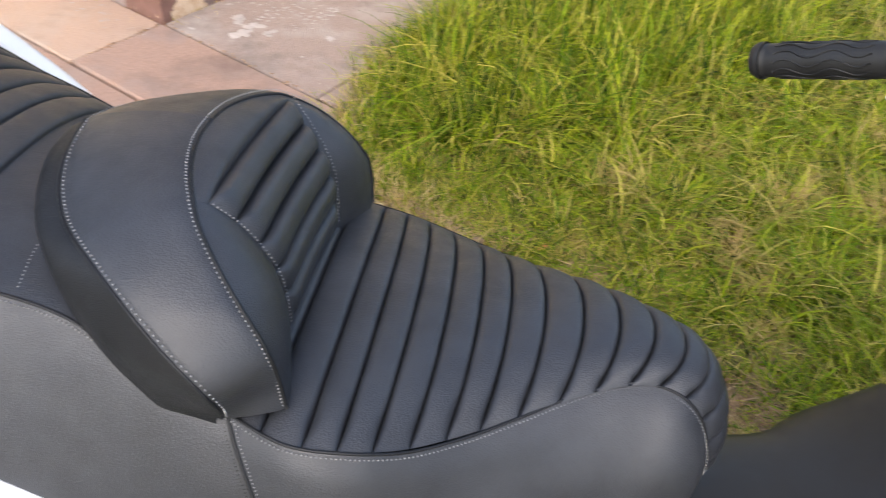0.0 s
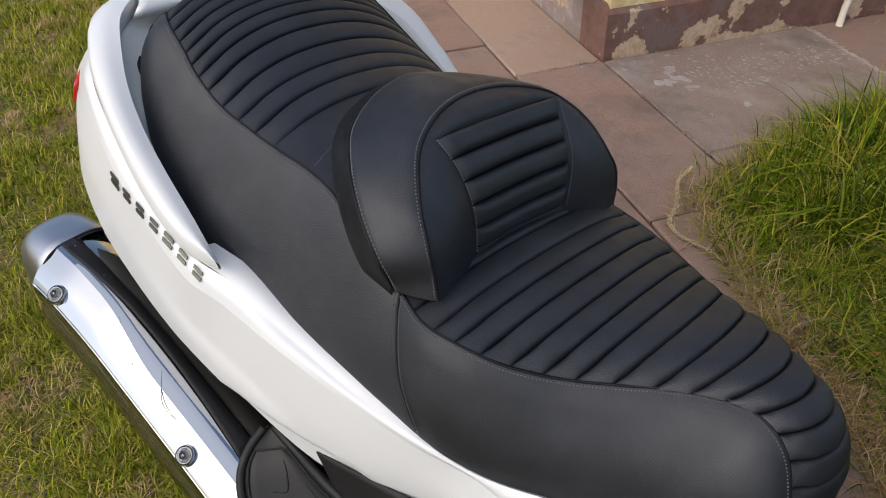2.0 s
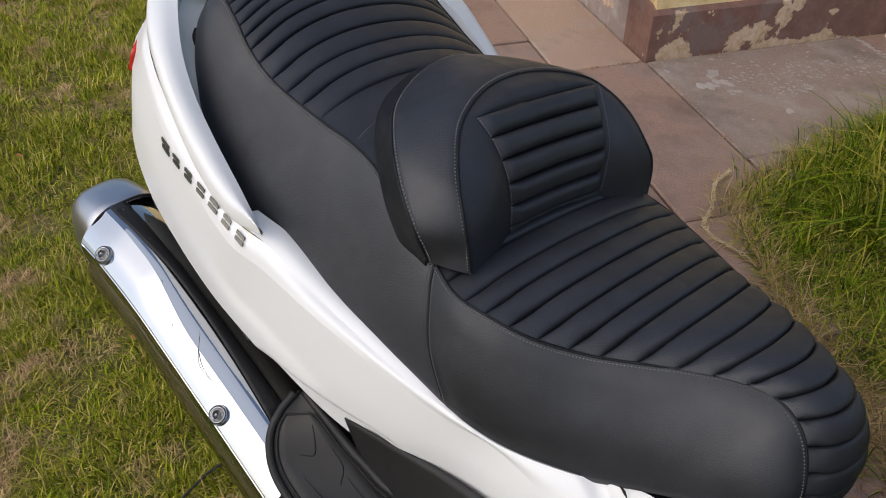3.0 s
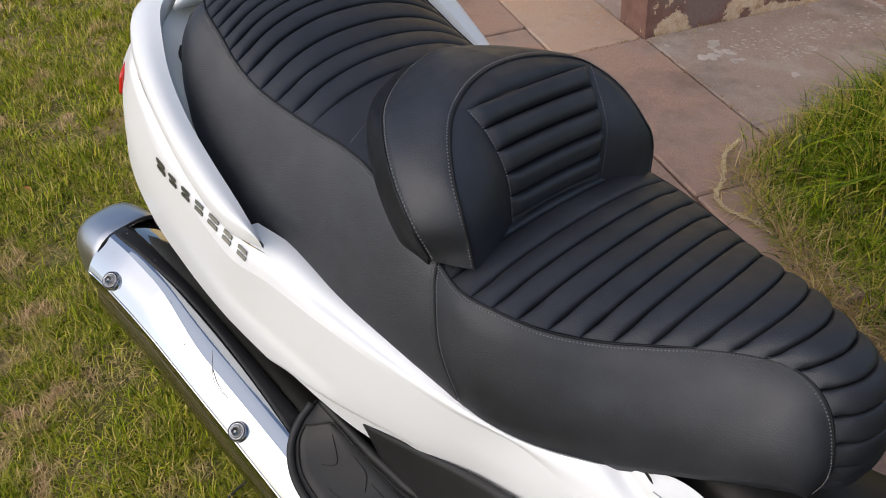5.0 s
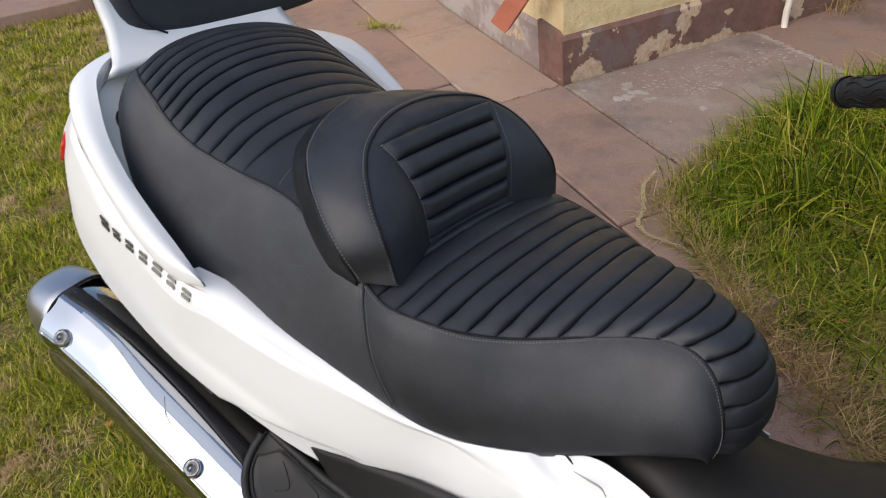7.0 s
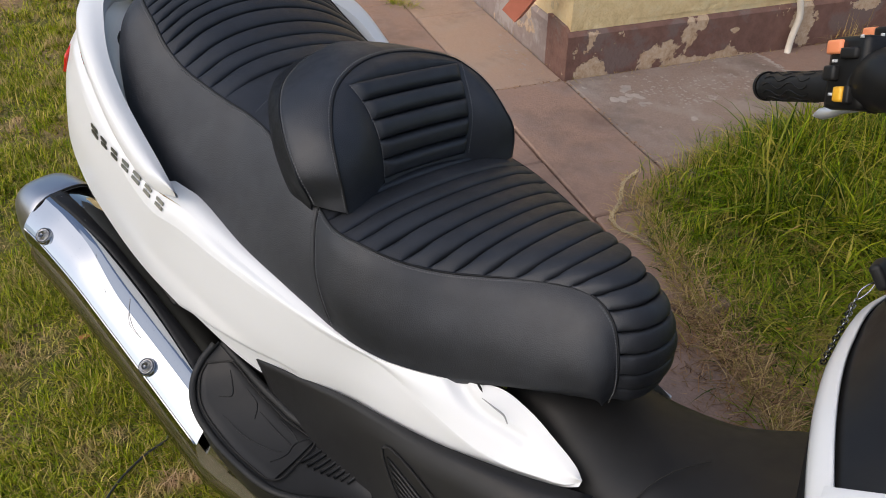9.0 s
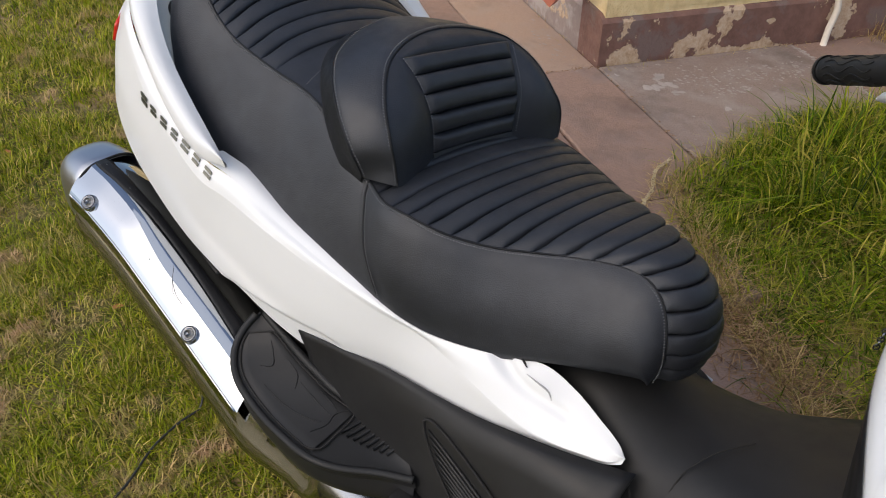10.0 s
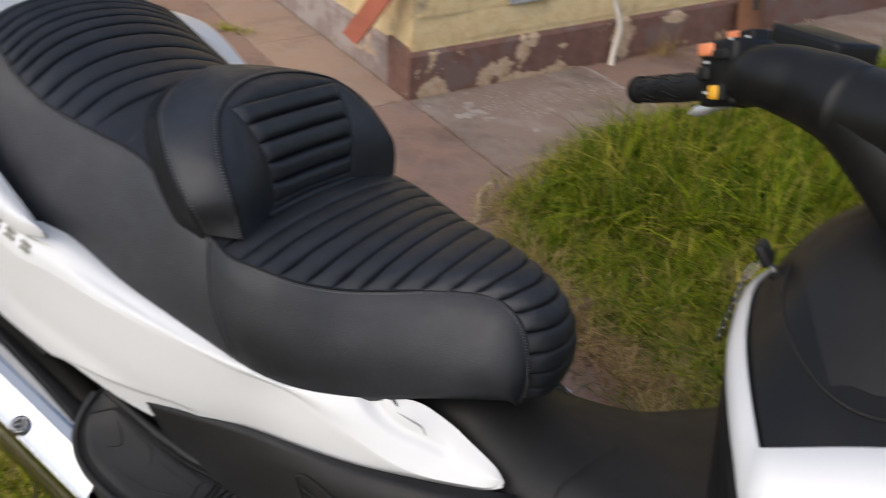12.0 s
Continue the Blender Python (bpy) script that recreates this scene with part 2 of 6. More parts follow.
PLINTH = plinth_material("peeling_maroon_plinth", (0.135, 0.068, 0.050), (0.20, 0.105, 0.080), (0.17, 0.115, 0.100), 0.70, [(0.36, 0.05, 0.14, 0.07), (0.27, 0.13, 0.08, 0.07), (0.13, 0.02, 0.09, 0.045), (0.65, 0.0, 0.26, 0.026), (0.645, 0.18, 0.025, 0.03), (0.815, 0.123, 0.035, 0.018), (1.18, 0.10, 0.06, 0.11), (1.07, 0.03, 0.035, 0.04), (1.5, 0.165, 0.11, 0.03), (2.28, 0.21, 0.15, 0.04)])
PLINTH_BARE = plinth_material("weathered_grey_plinth", (0.23, 0.175, 0.155), (0.30, 0.235, 0.205), (0.36, 0.31, 0.28), 0.69)

BROWN_PAINT = plastic_material("brown_painted_metal", (0.36, 0.12, 0.075), 0.5, 200, 0.1)
WHITE_PIPE = plastic_material("old_white_pipe", (0.55, 0.50, 0.42), 0.5, 100, 0.2)
VENT_METAL = material("galvanised_vent", (0.42, 0.43, 0.44), 0.5, 0.3)[0]
DARK_HOLE = material("dark_void", (0.012, 0.011, 0.01), 0.9)[0]
RUST = plastic_material("rusty_steel", (0.16, 0.075, 0.04), 0.75, 150, 0.6)
ROPE = plastic_material("dry_runner_stem", (0.42, 0.34, 0.20), 0.9, 250, 0.6)
CABLE = material("black_cable", (0.03, 0.03, 0.03), 0.5)[0]
LEAF = material("fallen_orange_leaf", (0.36, 0.15, 0.045), 0.7)[0]

# ------------------------------------------------------------------ mesh helpers


def smooth_step(x, lo, hi):
    t = np.clip((np.asarray(x, float) - lo) / (hi - lo), 0, 1)
    return t * t * (3 - 2 * t)


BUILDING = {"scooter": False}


def fit_to_view(verts):
    """Shifts the tail leftwards and the left panel tip inwards to fit the camera's view."""
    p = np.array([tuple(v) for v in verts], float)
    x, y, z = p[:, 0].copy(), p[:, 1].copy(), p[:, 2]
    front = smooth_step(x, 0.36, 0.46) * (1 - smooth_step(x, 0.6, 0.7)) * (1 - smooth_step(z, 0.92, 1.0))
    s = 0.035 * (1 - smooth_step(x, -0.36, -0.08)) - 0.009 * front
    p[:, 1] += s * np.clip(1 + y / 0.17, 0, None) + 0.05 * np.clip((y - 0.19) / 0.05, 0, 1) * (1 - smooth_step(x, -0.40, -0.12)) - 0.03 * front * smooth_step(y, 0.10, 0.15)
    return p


def mesh_object(name, verts, faces, mat, parent=None, label="", smooth=True):
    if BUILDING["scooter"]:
        verts = fit_to_view(verts)
    me = bpy.data.meshes.new(name)
    me.from_pydata([tuple(v) for v in verts], [], faces)
    me.materials.append(mat)
    me.update()
    if smooth:
        me.polygons.foreach_set("use_smooth", [True] * len(me.polygons))
    ob = new(name, me)
    if parent is not None:
        ob.parent = parent
    if label:
        tagged(ob, label)
    return ob


def part(name, bm, mat, parent, label="", smooth=True):
    """Links a bmesh as one mesh object under a thing or a part."""
    me = bpy.data.meshes.new(name)
    bm.to_mesh(me)
    bm.free()
    me.materials.append(mat)
    if smooth:
        me.polygons.foreach_set("use_smooth", [True] * len(me.polygons))
    ob = new(name, me)
    ob.parent = parent
    if label:
        tagged(ob, label)
    return ob


def curve(points, n, even=True):
    """n points of a smooth curve through the given ones."""
    p = np.array(points, float)
    d = np.linalg.norm(np.diff(p, axis=0), axis=1)
    k = np.r_[0, np.cumsum(np.sqrt(np.maximum(d, 1e-9)))] if not even else np.r_[0, np.cumsum(np.maximum(d, 1e-9))]
    k = k / k[-1]
    t = np.linspace(0, 1, n)
    # cubic Hermite with finite-difference tangents
    m = np.zeros_like(p)
    m[1:-1] = (p[2:] - p[:-2]) / (k[2:] - k[:-2])[:, None]
    m[0], m[-1] = (p[1] - p[0]) / (k[1] - k[0]), (p[-1] - p[-2]) / (k[-1] - k[-2])
    i = np.clip(np.searchsorted(k, t, side="right") - 1, 0, len(p) - 2)
    h = (k[i + 1] - k[i])[:, None]
    u = ((t - k[i])[:, None]) / h
    return (2 * u**3 - 3 * u**2 + 1) * p[i] + (u**3 - 2 * u**2 + u) * h * m[i] + (3 * u**2 - 2 * u**3) * p[i + 1] + (u**3 - u**2) * h * m[i + 1]


def loft(curves, nu, nv):
    """A grid (nu, nv, 3) through several curves, each a list of points."""
    rows = np.array([curve(c, nu) for c in curves])
    if len(rows) == 2:
        t = np.linspace(0, 1, nv)[:, None, None]
        return np.swapaxes(rows[0] * (1 - t) + rows[1] * t, 0, 1)
    return np.array([curve(rows[:, i], nv) for i in range(nu)])


def normals(g):
    du, dv = np.gradient(g, axis=0), np.gradient(g, axis=1)
    n = np.cross(du, dv)
    return n / np.maximum(np.linalg.norm(n, axis=2, keepdims=True), 1e-9)


def flip_y(g):
    return np.asarray(g) * np.array([1, -1, 1])


def grid_data(g, close_u=False, close_v=False, turn=False):
    nu, nv = g.shape[:2]
    faces = []
    for i in range(nu if close_u else nu - 1):
        for j in range(nv if close_v else nv - 1):
            a, b = i * nv + j, ((i + 1) % nu) * nv + j
            c, d = ((i + 1) % nu) * nv + (j + 1) % nv, i * nv + (j + 1) % nv
            faces.append((a, d, c, b) if turn else (a, b, c, d))
    return g.reshape(-1, 3), faces


def sheet(name, g, mat, parent, label="", thick=0.0, turn=False, close_u=False, close_v=False):
    v, f = grid_data(np.asarray(g), close_u, close_v, turn)
    ob = mesh_object(name, v, f, mat, parent, label)
    if thick:
        s = ob.modifiers.new("thickness", "SOLIDIFY")
        s.thickness, s.offset = thick, -1
    return ob


def join_grids(grids):
    verts, faces, n = [], [], 0
    for g, turn in grids:
        v, f = grid_data(np.asarray(g), turn=turn)
        verts.append(v)
        faces += [tuple(i + n for i in q) for q in f]
        n += len(v)
    return np.concatenate(verts), faces


def tube(name, points, radii, mat, parent, label="", sides=14, n=24, squash=1.0, caps=True):
    """A round bar along a smooth curve."""
    c = curve(points, n)
    r = np.interp(np.linspace(0, 1, n), np.linspace(0, 1, len(radii)), radii) if len(radii) > 1 else np.full(n, radii[0])
    t = np.gradient(c, axis=0)
    t /= np.linalg.norm(t, axis=1)[:, None]
    up = np.array([0, 0, 1.0]) if abs(t[0, 2]) < 0.9 else np.array([1.0, 0, 0])
    rows = []
    for i in range(n):
        s = np.cross(t[i], up)
        s /= np.linalg.norm(s)
        w = np.cross(s, t[i])
        a = np.linspace(0, 2 * np.pi, sides, endpoint=False)
        rows.append(c[i] + r[i] * (np.cos(a)[:, None] * s + squash * np.sin(a)[:, None] * w))
    v, f = grid_data(np.array(rows), close_v=True)
    if caps:
        f = f + [tuple(range(sides - 1, -1, -1)), tuple((n - 1) * sides + k for k in range(sides))]
        f = [tuple(q) for q in f]
    return mesh_object(name, v, f, mat, parent, label)


def box_bm(size, at=(0, 0, 0), bevel=0.0, rot=None, segments=2):
    bm = bmesh.new()
    bmesh.ops.create_cube(bm, size=1.0)
    for v in bm.verts:
        v.co = Vector((v.co.x * size[0], v.co.y * size[1], v.co.z * size[2]))
    if bevel:
        bmesh.ops.bevel(bm, geom=bm.edges[:], offset=bevel, segments=segments, profile=0.6, affect="EDGES")
    m = Matrix.Translation(Vector(tuple(at))) @ (rot if rot is not None else Matrix())
    bm.transform(m)
    return bm


def stitches(name, points, count, parent, out, size=0.0010, mat=None, label="grey stitching thread"):
    """A row of small raised threads along a curve; out(i) lifts them off the vinyl."""
    c = curve(points, count * 2) + out
    verts, faces = [], []
    for k in range(count):
        p, q = c[2 * k], c[2 * k + 1]
        d = (q - p) / max(np.linalg.norm(q - p), 1e-9)
        s = np.cross(d, [0.3, 0.2, 0.9])
        s /= np.linalg.norm(s)
        w = np.cross(d, s)
        n = len(verts)
        m = (p + q) / 2
        ring = [s, w, -s, -w]
        verts += [tuple(p)] + [tuple(m + size * e) for e in ring] + [tuple(q)]
        for j in range(4):
            faces += [(n, n + 1 + j, n + 1 + (j + 1) % 4), (n + 5, n + 1 + (j + 1) % 4, n + 1 + j)]
    ob = mesh_object(name, verts, faces, mat or THREAD, parent, label)
    return tagged(ob, kind="stuff")


# ------------------------------------------------------------------ the house frame: a along the front wall, b along the side wall
CORNER, A_AXIS, B_AXIS = Vector((-1.05, 1.85, 0)), Vector((0.447, 0.894, 0)), Vector((-0.894, 0.447, 0))


def hab(a, b, z=0.0):
    a, b = float(a), float(b)
    return CORNER + a * A_AXIS + b * B_AXIS + Vector((0, 0, float(z)))


def to_ab(x, y):
    return (x - CORNER.x) * A_AXIS.x + (y - CORNER.y) * A_AXIS.y, (x - CORNER.x) * B_AXIS.x + (y - CORNER.y) * B_AXIS.y


HOUSE_M = Matrix(((A_AXIS.x, B_AXIS.x, 0, CORNER.x), (A_AXIS.y, B_AXIS.y, 0, CORNER.y), (0, 0, 1, 0), (0, 0, 0, 1)))

# ------------------------------------------------------------------ ground


def ground_height(x, y):
    a, b = to_ab(np.asarray(x, float), np.asarray(y, float))
    raised = smooth_step(a, -0.42, -0.2) * smooth_step(-b, 0.72, 0.85)
    wave = 0.012 * np.sin(2.1 * x + 0.7) * np.cos(1.7 * y - 0.4)
    far = smooth_step(np.hypot(x, y), 2.5, 5.0)
    return -0.088 + 0.065 * raised + wave * (1 - far)


axis = np.r_[-400, -120, -40, -15, np.linspace(-7, 6, 105), 12, 40, 120, 400]
gx, gy = np.meshgrid(axis, axis, indexing="ij")
ground_grid = np.dstack([gx, gy, ground_height(gx, gy)])
ground = sheet("ground", ground_grid, SOIL, None)
tagged(ground, "brownish green lawn soil sheet under the grass", "ground", kind="structure")

# ------------------------------------------------------------------ paving, slab by slab
paving = new("pavement")
tagged(paving, "weathered red concrete slab path beside the house", "pavement", kind="structure")


def slab(a0, a1, b0, b1, seed, mat):
    rnd = random.Random(seed)
    gap = 0.007
    ca, cb = (a0 + a1) / 2, (b0 + b1) / 2
    bm = box_bm((a1 - a0 - gap, b1 - b0 - gap, 0.09), (0, 0, -0.045), 0.006, segments=1)
    bm.transform(pose(0, 0, rnd.uniform(-0.004, 0.003), rnd.uniform(-0.25, 0.25), rnd.uniform(-0.25, 0.25), 0))
    bm.transform(HOUSE_M @ pose(ca, cb, 0))
    return part("slab", bm, mat, paving, smooth=False)


slab_rows = [
    (0.0, 0.96, -0.72, 0.0), (0.96, 1.92, -0.72, 0.0), (1.92, 2.88, -0.72, 0.0), (2.88, 3.84, -0.72, 0.0), (3.84, 4.8, -0.72, 0.0),
    (-0.37, -0.20, -1.5, -0.98), (-0.37, 0.0, -0.98, 0.0), (-0.37, 0.0, 0.0, 0.92), (-0.37, 0.0, 0.92, 1.85), (-0.37, 0.0, 1.85, 2.8),
    (-0.37, 0.0, 2.8, 3.7), (-0.37, 0.0, 3.7, 4.6), (-0.84, -0.37, -2.35, -1.45), (-0.84, -0.37, -1.45, -0.6), (-0.84, -0.37, -0.6, 0.3),
    (-0.84, -0.37, 0.3, 1.15), (-0.84, -0.37, 1.15, 2.0), (-1.7, -0.84, 2.85, 3.7), (-2.6, -1.7, 2.85, 3.7), (-0.84, -0.37, 2.85, 3.7),
    (-3.5, -2.6, 2.85, 3.7), (-1.7, -0.84, 3.7, 4.6), (-2.6, -1.7, 3.7, 4.6), (0.0, 0.62, -0.87, -0.72),
]
for k, row in enumerate(slab_rows):
    slab(*row, k, PAVING_GREY if k in (0, 2, 3, 4, 23) else PAVING_TAN if k in (7, 8, 17, 19) else PAVING_RED)

# ------------------------------------------------------------------ the house: two walls on a projecting plinth
wall_front = new("wall_front")
tagged(wall_front, "cream painted rock-faced block wall above a peeling plinth", "wall", kind="structure")
wall_side = new("wall_side")
tagged(wall_side, "cream painted rock-faced block side wall of house", "wall", kind="structure")
COURSE, BLOCK_LEN = 0.118, 0.44


def block_mesh(seed):
    rnd = random.Random(seed)
    bm = bmesh.new()
    n, h = 12, 5
    vs = {}
    for i in range(n):
        for j in range(h):
            edge = i in (0, n - 1) or j in (0, h - 1)
            vs[i, j] = bm.verts.new(((i / (n - 1) - 0.5) * (BLOCK_LEN - 0.002), -0.014 + (0.0025 if edge else 0.0) + rnd.uniform(-0.0022, 0.0022), (j / (h - 1) - 0.5) * (COURSE - 0.002)))
    for i in range(n - 1):
        for j in range(h - 1):
            bm.faces.new((vs[i, j], vs[i + 1, j], vs[i + 1, j + 1], vs[i, j + 1]))
    me = bpy.data.meshes.new("block")
    bm.to_mesh(me)
    bm.free()
    me.materials.append(BLOCK)
    me.polygons.foreach_set("use_smooth", [True] * len(me.polygons))
    return me


block_meshes = [block_mesh(s) for s in range(5)]


def core(parent, m, length, name, first, foot, plinth_mat, plinth_label):
    bm = box_bm((length - first, 0.2, 2.5), ((length + first) / 2, 0.118, 1.25 + 0.2))
    bm.transform(m)
    part(name, bm, BLOCK, parent, smooth=False)
    # projecting plinth with a sloped top
    bm = bmesh.new()
    prof = [(0.0, -0.09), (0.0, 0.185), (0.012, 0.2), (0.045, 0.215), (0.2, 0.222), (0.2, -0.09)]
    ends = [[bm.verts.new((x, y, z)) for y, z in prof] for x in (foot, length)]
    for k in range(len(prof)):
        bm.faces.new((ends[0][k], ends[0][(k + 1) % len(prof)], ends[1][(k + 1) % len(prof)], ends[1][k]))
    bm.faces.new(ends[0])
    bm.faces.new(ends[1][::-1])
    bmesh.ops.recalc_face_normals(bm, faces=bm.faces)
    bm.transform(m)
    part("plinth", bm, plinth_mat, parent, plinth_label, smooth=False)


def blocks(parent, m, length, rows):
    rnd = random.Random(7)
    for r in range(rows):
        x = 0.03 + (0.0 if r % 2 else -BLOCK_LEN / 2)
        while x < length:
            cx = x + BLOCK_LEN / 2
            if cx - BLOCK_LEN / 2 > -0.16:
                ob = new("block", block_meshes[rnd.randrange(5)])
                ob.parent = parent
                ob.matrix_basis = m @ pose(max(cx, 0.03 + BLOCK_LEN / 2 - 0.002) if r % 2 == 0 and cx < 0.1 else cx, 0.024 + rnd.uniform(-0.002, 0.002), 0.225 + COURSE * (r + 0.5))
            x += BLOCK_LEN


FRONT_M = HOUSE_M
SIDE_M = HOUSE_M @ Matrix(((0, 1, 0, 0), (1, 0, 0, 0), (0, 0, 1, 0), (0, 0, 0, 1)))  # along b, outwards is -a
core(wall_front, FRONT_M, 6.0, "wall_core", 0.018, 0.0, PLINTH, "maroon plinth with peeling paint and bare patches")
core(wall_side, SIDE_M, 6.0, "wall_core", 0.218, 0.2, PLINTH_BARE, "weathered grey plinth with traces of paint")
wall_back = new("wall_back")
tagged(wall_back, "plain cream rear walls closing the house", "wall", kind="structure")
for centre, size in (((3.0, 6.0), (6.2, 0.2)), ((6.0, 3.0), (0.2, 5.7))):
    bm = box_bm((size[0], size[1], 3.0), (centre[0], centre[1], 1.4))
    bm.transform(HOUSE_M)
    part("wall_core", bm, BLOCK, wall_back, smooth=False)

# air vent in the front wall: a plate of real square holes
vent = new("air_vent")
tagged(vent, "grey galvanised square-hole air vent set in wall", "air vent")


def vent_plate():
    verts, faces = [], []
    w, h, nx, nz = 0.19, 0.16, 12, 10
    cw, ch = w / nx, h / nz
    quads = []
    for i in range(nx):
        for j in range(nz):
            x0, z0 = i * cw, j * ch
            m = 0.28
            outer = [(x0, z0), (x0 + cw, z0), (x0 + cw, z0 + ch), (x0, z0 + ch)]
            inner = [(x0 + cw * m, z0 + ch * m), (x0 + cw * (1 - m), z0 + ch * m), (x0 + cw * (1 - m), z0 + ch * (1 - m)), (x0 + cw * m, z0 + ch * (1 - m))]
            n = len(verts)
            verts.extend([(x, 0, z) for x, z in outer] + [(x, 0, z) for x, z in inner] + [(x, 0.008, z) for x, z in inner])
            for k in range(4):
                l = (k + 1) % 4
                faces.append((n + k, n + l, n + 4 + l, n + 4 + k))
                faces.append((n + 4 + k, n + 4 + l, n + 8 + l, n + 8 + k))
    return verts, faces


vv, vf = vent_plate()
grille = mesh_object("grille_plate", vv, vf, VENT_METAL, vent, smooth=False)
grille.matrix_basis = FRONT_M @ pose(0.498, -0.004, 0.362)
bm = box_bm((0.19, 0.012, 0.16), (0.095, 0.012, 0.08))
bm.transform(FRONT_M @ pose(0.498, 0.0, 0.362))
part("backing", bm, DARK_HOLE, vent, smooth=False)
for dx, dz, sx, sz in ((0.095, -0.004, 0.206, 0.01), (0.095, 0.164, 0.206, 0.01), (-0.004, 0.08, 0.01, 0.16), (0.194, 0.08, 0.01, 0.16)):
    bm = box_bm((sx, 0.02, sz), (dx, 0.0, dz), 0.002)
    bm.transform(FRONT_M @ pose(0.498, 0.0, 0.362))
    part("frame_bar", bm, VENT_METAL, vent, smooth=False)

# white waste pipe on the front wall
pipe = new("waste_pipe")
tagged(pipe, "old cream-white waste pipe bending down to the path", "pipe")
pp = [hab(1.090, -0.045, -0.01), hab(1.100, -0.04, 0.08), hab(1.120, -0.035, 0.15), hab(1.105, -0.03, 0.23), hab(1.088, -0.005, 0.30), hab(1.098, 0.0, 0.45), hab(1.105, 0.0, 0.8), hab(1.105, 0.0, 1.6)]
tube("pipe", pp, [0.0145], WHITE_PIPE, pipe, n=40)
for z in (0.62, 1.3):
    bm = box_bm((0.06, 0.03, 0.02), hab(1.105, 0.006, z), 0.003, Matrix.Rotation(math.atan2(A_AXIS.y, A_AXIS.x), 4, "Z"))
    part("bracket", bm, WHITE_PIPE, pipe)

# brown square downpipe with its kicked-out spout
downpipe = new("downpipe")
tagged(downpipe, "brown square metal downpipe with open spout", "downpipe")


def square_duct(name, p, q, w, d, side, parent, mat):
    p, q = Vector(tuple(p)), Vector(tuple(q))
    t = (q - p).normalized()
    s = Vector(side).normalized()
    u = s.cross(t).normalized()
    s = t.cross(u).normalized()
    bm = bmesh.new()
    rings = []
    for base in (p, q):
        for k in (1.0, 0.9):
            rings.append([bm.verts.new(base + s * (w / 2 * k * i) + u * (d / 2 * k * j)) for i, j in ((-1, -1), (1, -1), (1, 1), (-1, 1))])
    o0, i0, o1, i1 = rings
    for k in range(4):
        l = (k + 1) % 4
        bm.faces.new((o0[k], o0[l], o1[l], o1[k]))
        bm.faces.new((i0[l], i0[k], i1[k], i1[l]))
        bm.faces.new((o0[l], o0[k], i0[k], i0[l]))
        bm.faces.new((o1[k], o1[l], i1[l], i1[k]))
    bmesh.ops.recalc_face_normals(bm, faces=bm.faces)
    return part(name, bm, mat, parent, smooth=False)


elbow = hab(-0.055, 0.045, 0.47)
square_duct("spout", elbow + Vector((0, 0, 0.03)), hab(-0.175, 0.185, 0.245), 0.075, 0.065, (0, 0, 1), downpipe, BROWN_PAINT)
square_duct("riser", elbow - Vector((0, 0, 0.02)), hab(-0.055, 0.045, 2.6), 0.075, 0.065, A_AXIS, downpipe, BROWN_PAINT)

# shovel leaning on the front wall
shovel = new("shovel")
tagged(shovel, "rusty shovel with grey handle leaning on wall", "shovel")
blade = loft([[hab(1.915 + 0.2 * u, -0.12 + 0.035 * (2 * u - 1) ** 2, 0.0 + 0.015 * abs(2 * u - 1)) for u in np.linspace(0, 1, 7)],
              [hab(1.915 + 0.2 * u, -0.085 + 0.03 * (2 * u - 1) ** 2, 0.12) for u in np.linspace(0, 1, 7)],
              [hab(1.915 + 0.2 * u, -0.055 + 0.02 * (2 * u - 1) ** 2, 0.25) for u in np.linspace(0, 1, 7)]], 10, 8)
sheet("blade", blade, RUST, shovel, "rusty brown steel blade", 0.004)
tube("shaft", [hab(2.015, -0.07, 0.16), hab(2.01, -0.045, 0.30), hab(2.0, -0.02, 0.7), hab(1.985, 0.0, 1.25)], [0.017], PLASTIC_DUSTY, shovel, n=16)

# ------------------------------------------------------------------ the scooter, built upright and then leaned on its stand
scooter = new("motor_scooter")
tagged(scooter, "white maxi scooter with black pleated seat, parked leaning on grass", "scooter")
scooter.matrix_basis = Matrix.Translation((0, -0.2, -0.08)) @ pose(0, 0, 0, 0, 0, 3.5) @ pose(0, 0, 0, -9.3, 0, 0)


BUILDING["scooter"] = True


def both(name, g, mat, parent, label="", thick=0.0):
    """A panel given for the left side (y > 0), and its mirror image on the right."""
    return sheet(name, g, mat, parent, label, thick), sheet(name, flip_y(g), mat, parent, label, thick, turn=True)


# ---- rider seat: stitch line (x, half width on the right, half width on the left, z) and crown line (x, z), from the backrest to under the nose
RIDER = [(0.046, 0.199, 0.199, 0.8775, 0.046, 0.893), (0.10, 0.219, 0.200, 0.870, 0.105, 0.892), (0.15, 0.218, 0.187, 0.868, 0.155, 0.890), (0.20, 0.197, 0.180, 0.857, 0.205, 0.886),
         (0.25, 0.164, 0.162, 0.851, 0.257, 0.884), (0.30, 0.132, 0.129, 0.855, 0.308, 0.885), (0.35, 0.101, 0.094, 0.862, 0.36, 0.887), (0.40, 0.079, 0.062, 0.868, 0.413, 0.888),
         (0.43, 0.073, 0.049, 0.866, 0.447, 0.882), (0.455, 0.076, 0.045, 0.859, 0.474, 0.870), (0.474, 0.080, 0.047, 0.842, 0.496, 0.846), (0.487, 0.084, 0.055, 0.815, 0.510, 0.815),
         (0.494, 0.084, 0.062, 0.785, 0.515, 0.785), (0.492, 0.074, 0.064, 0.755, 0.512, 0.75), (0.484, 0.062, 0.060, 0.725, 0.50, 0.72)]
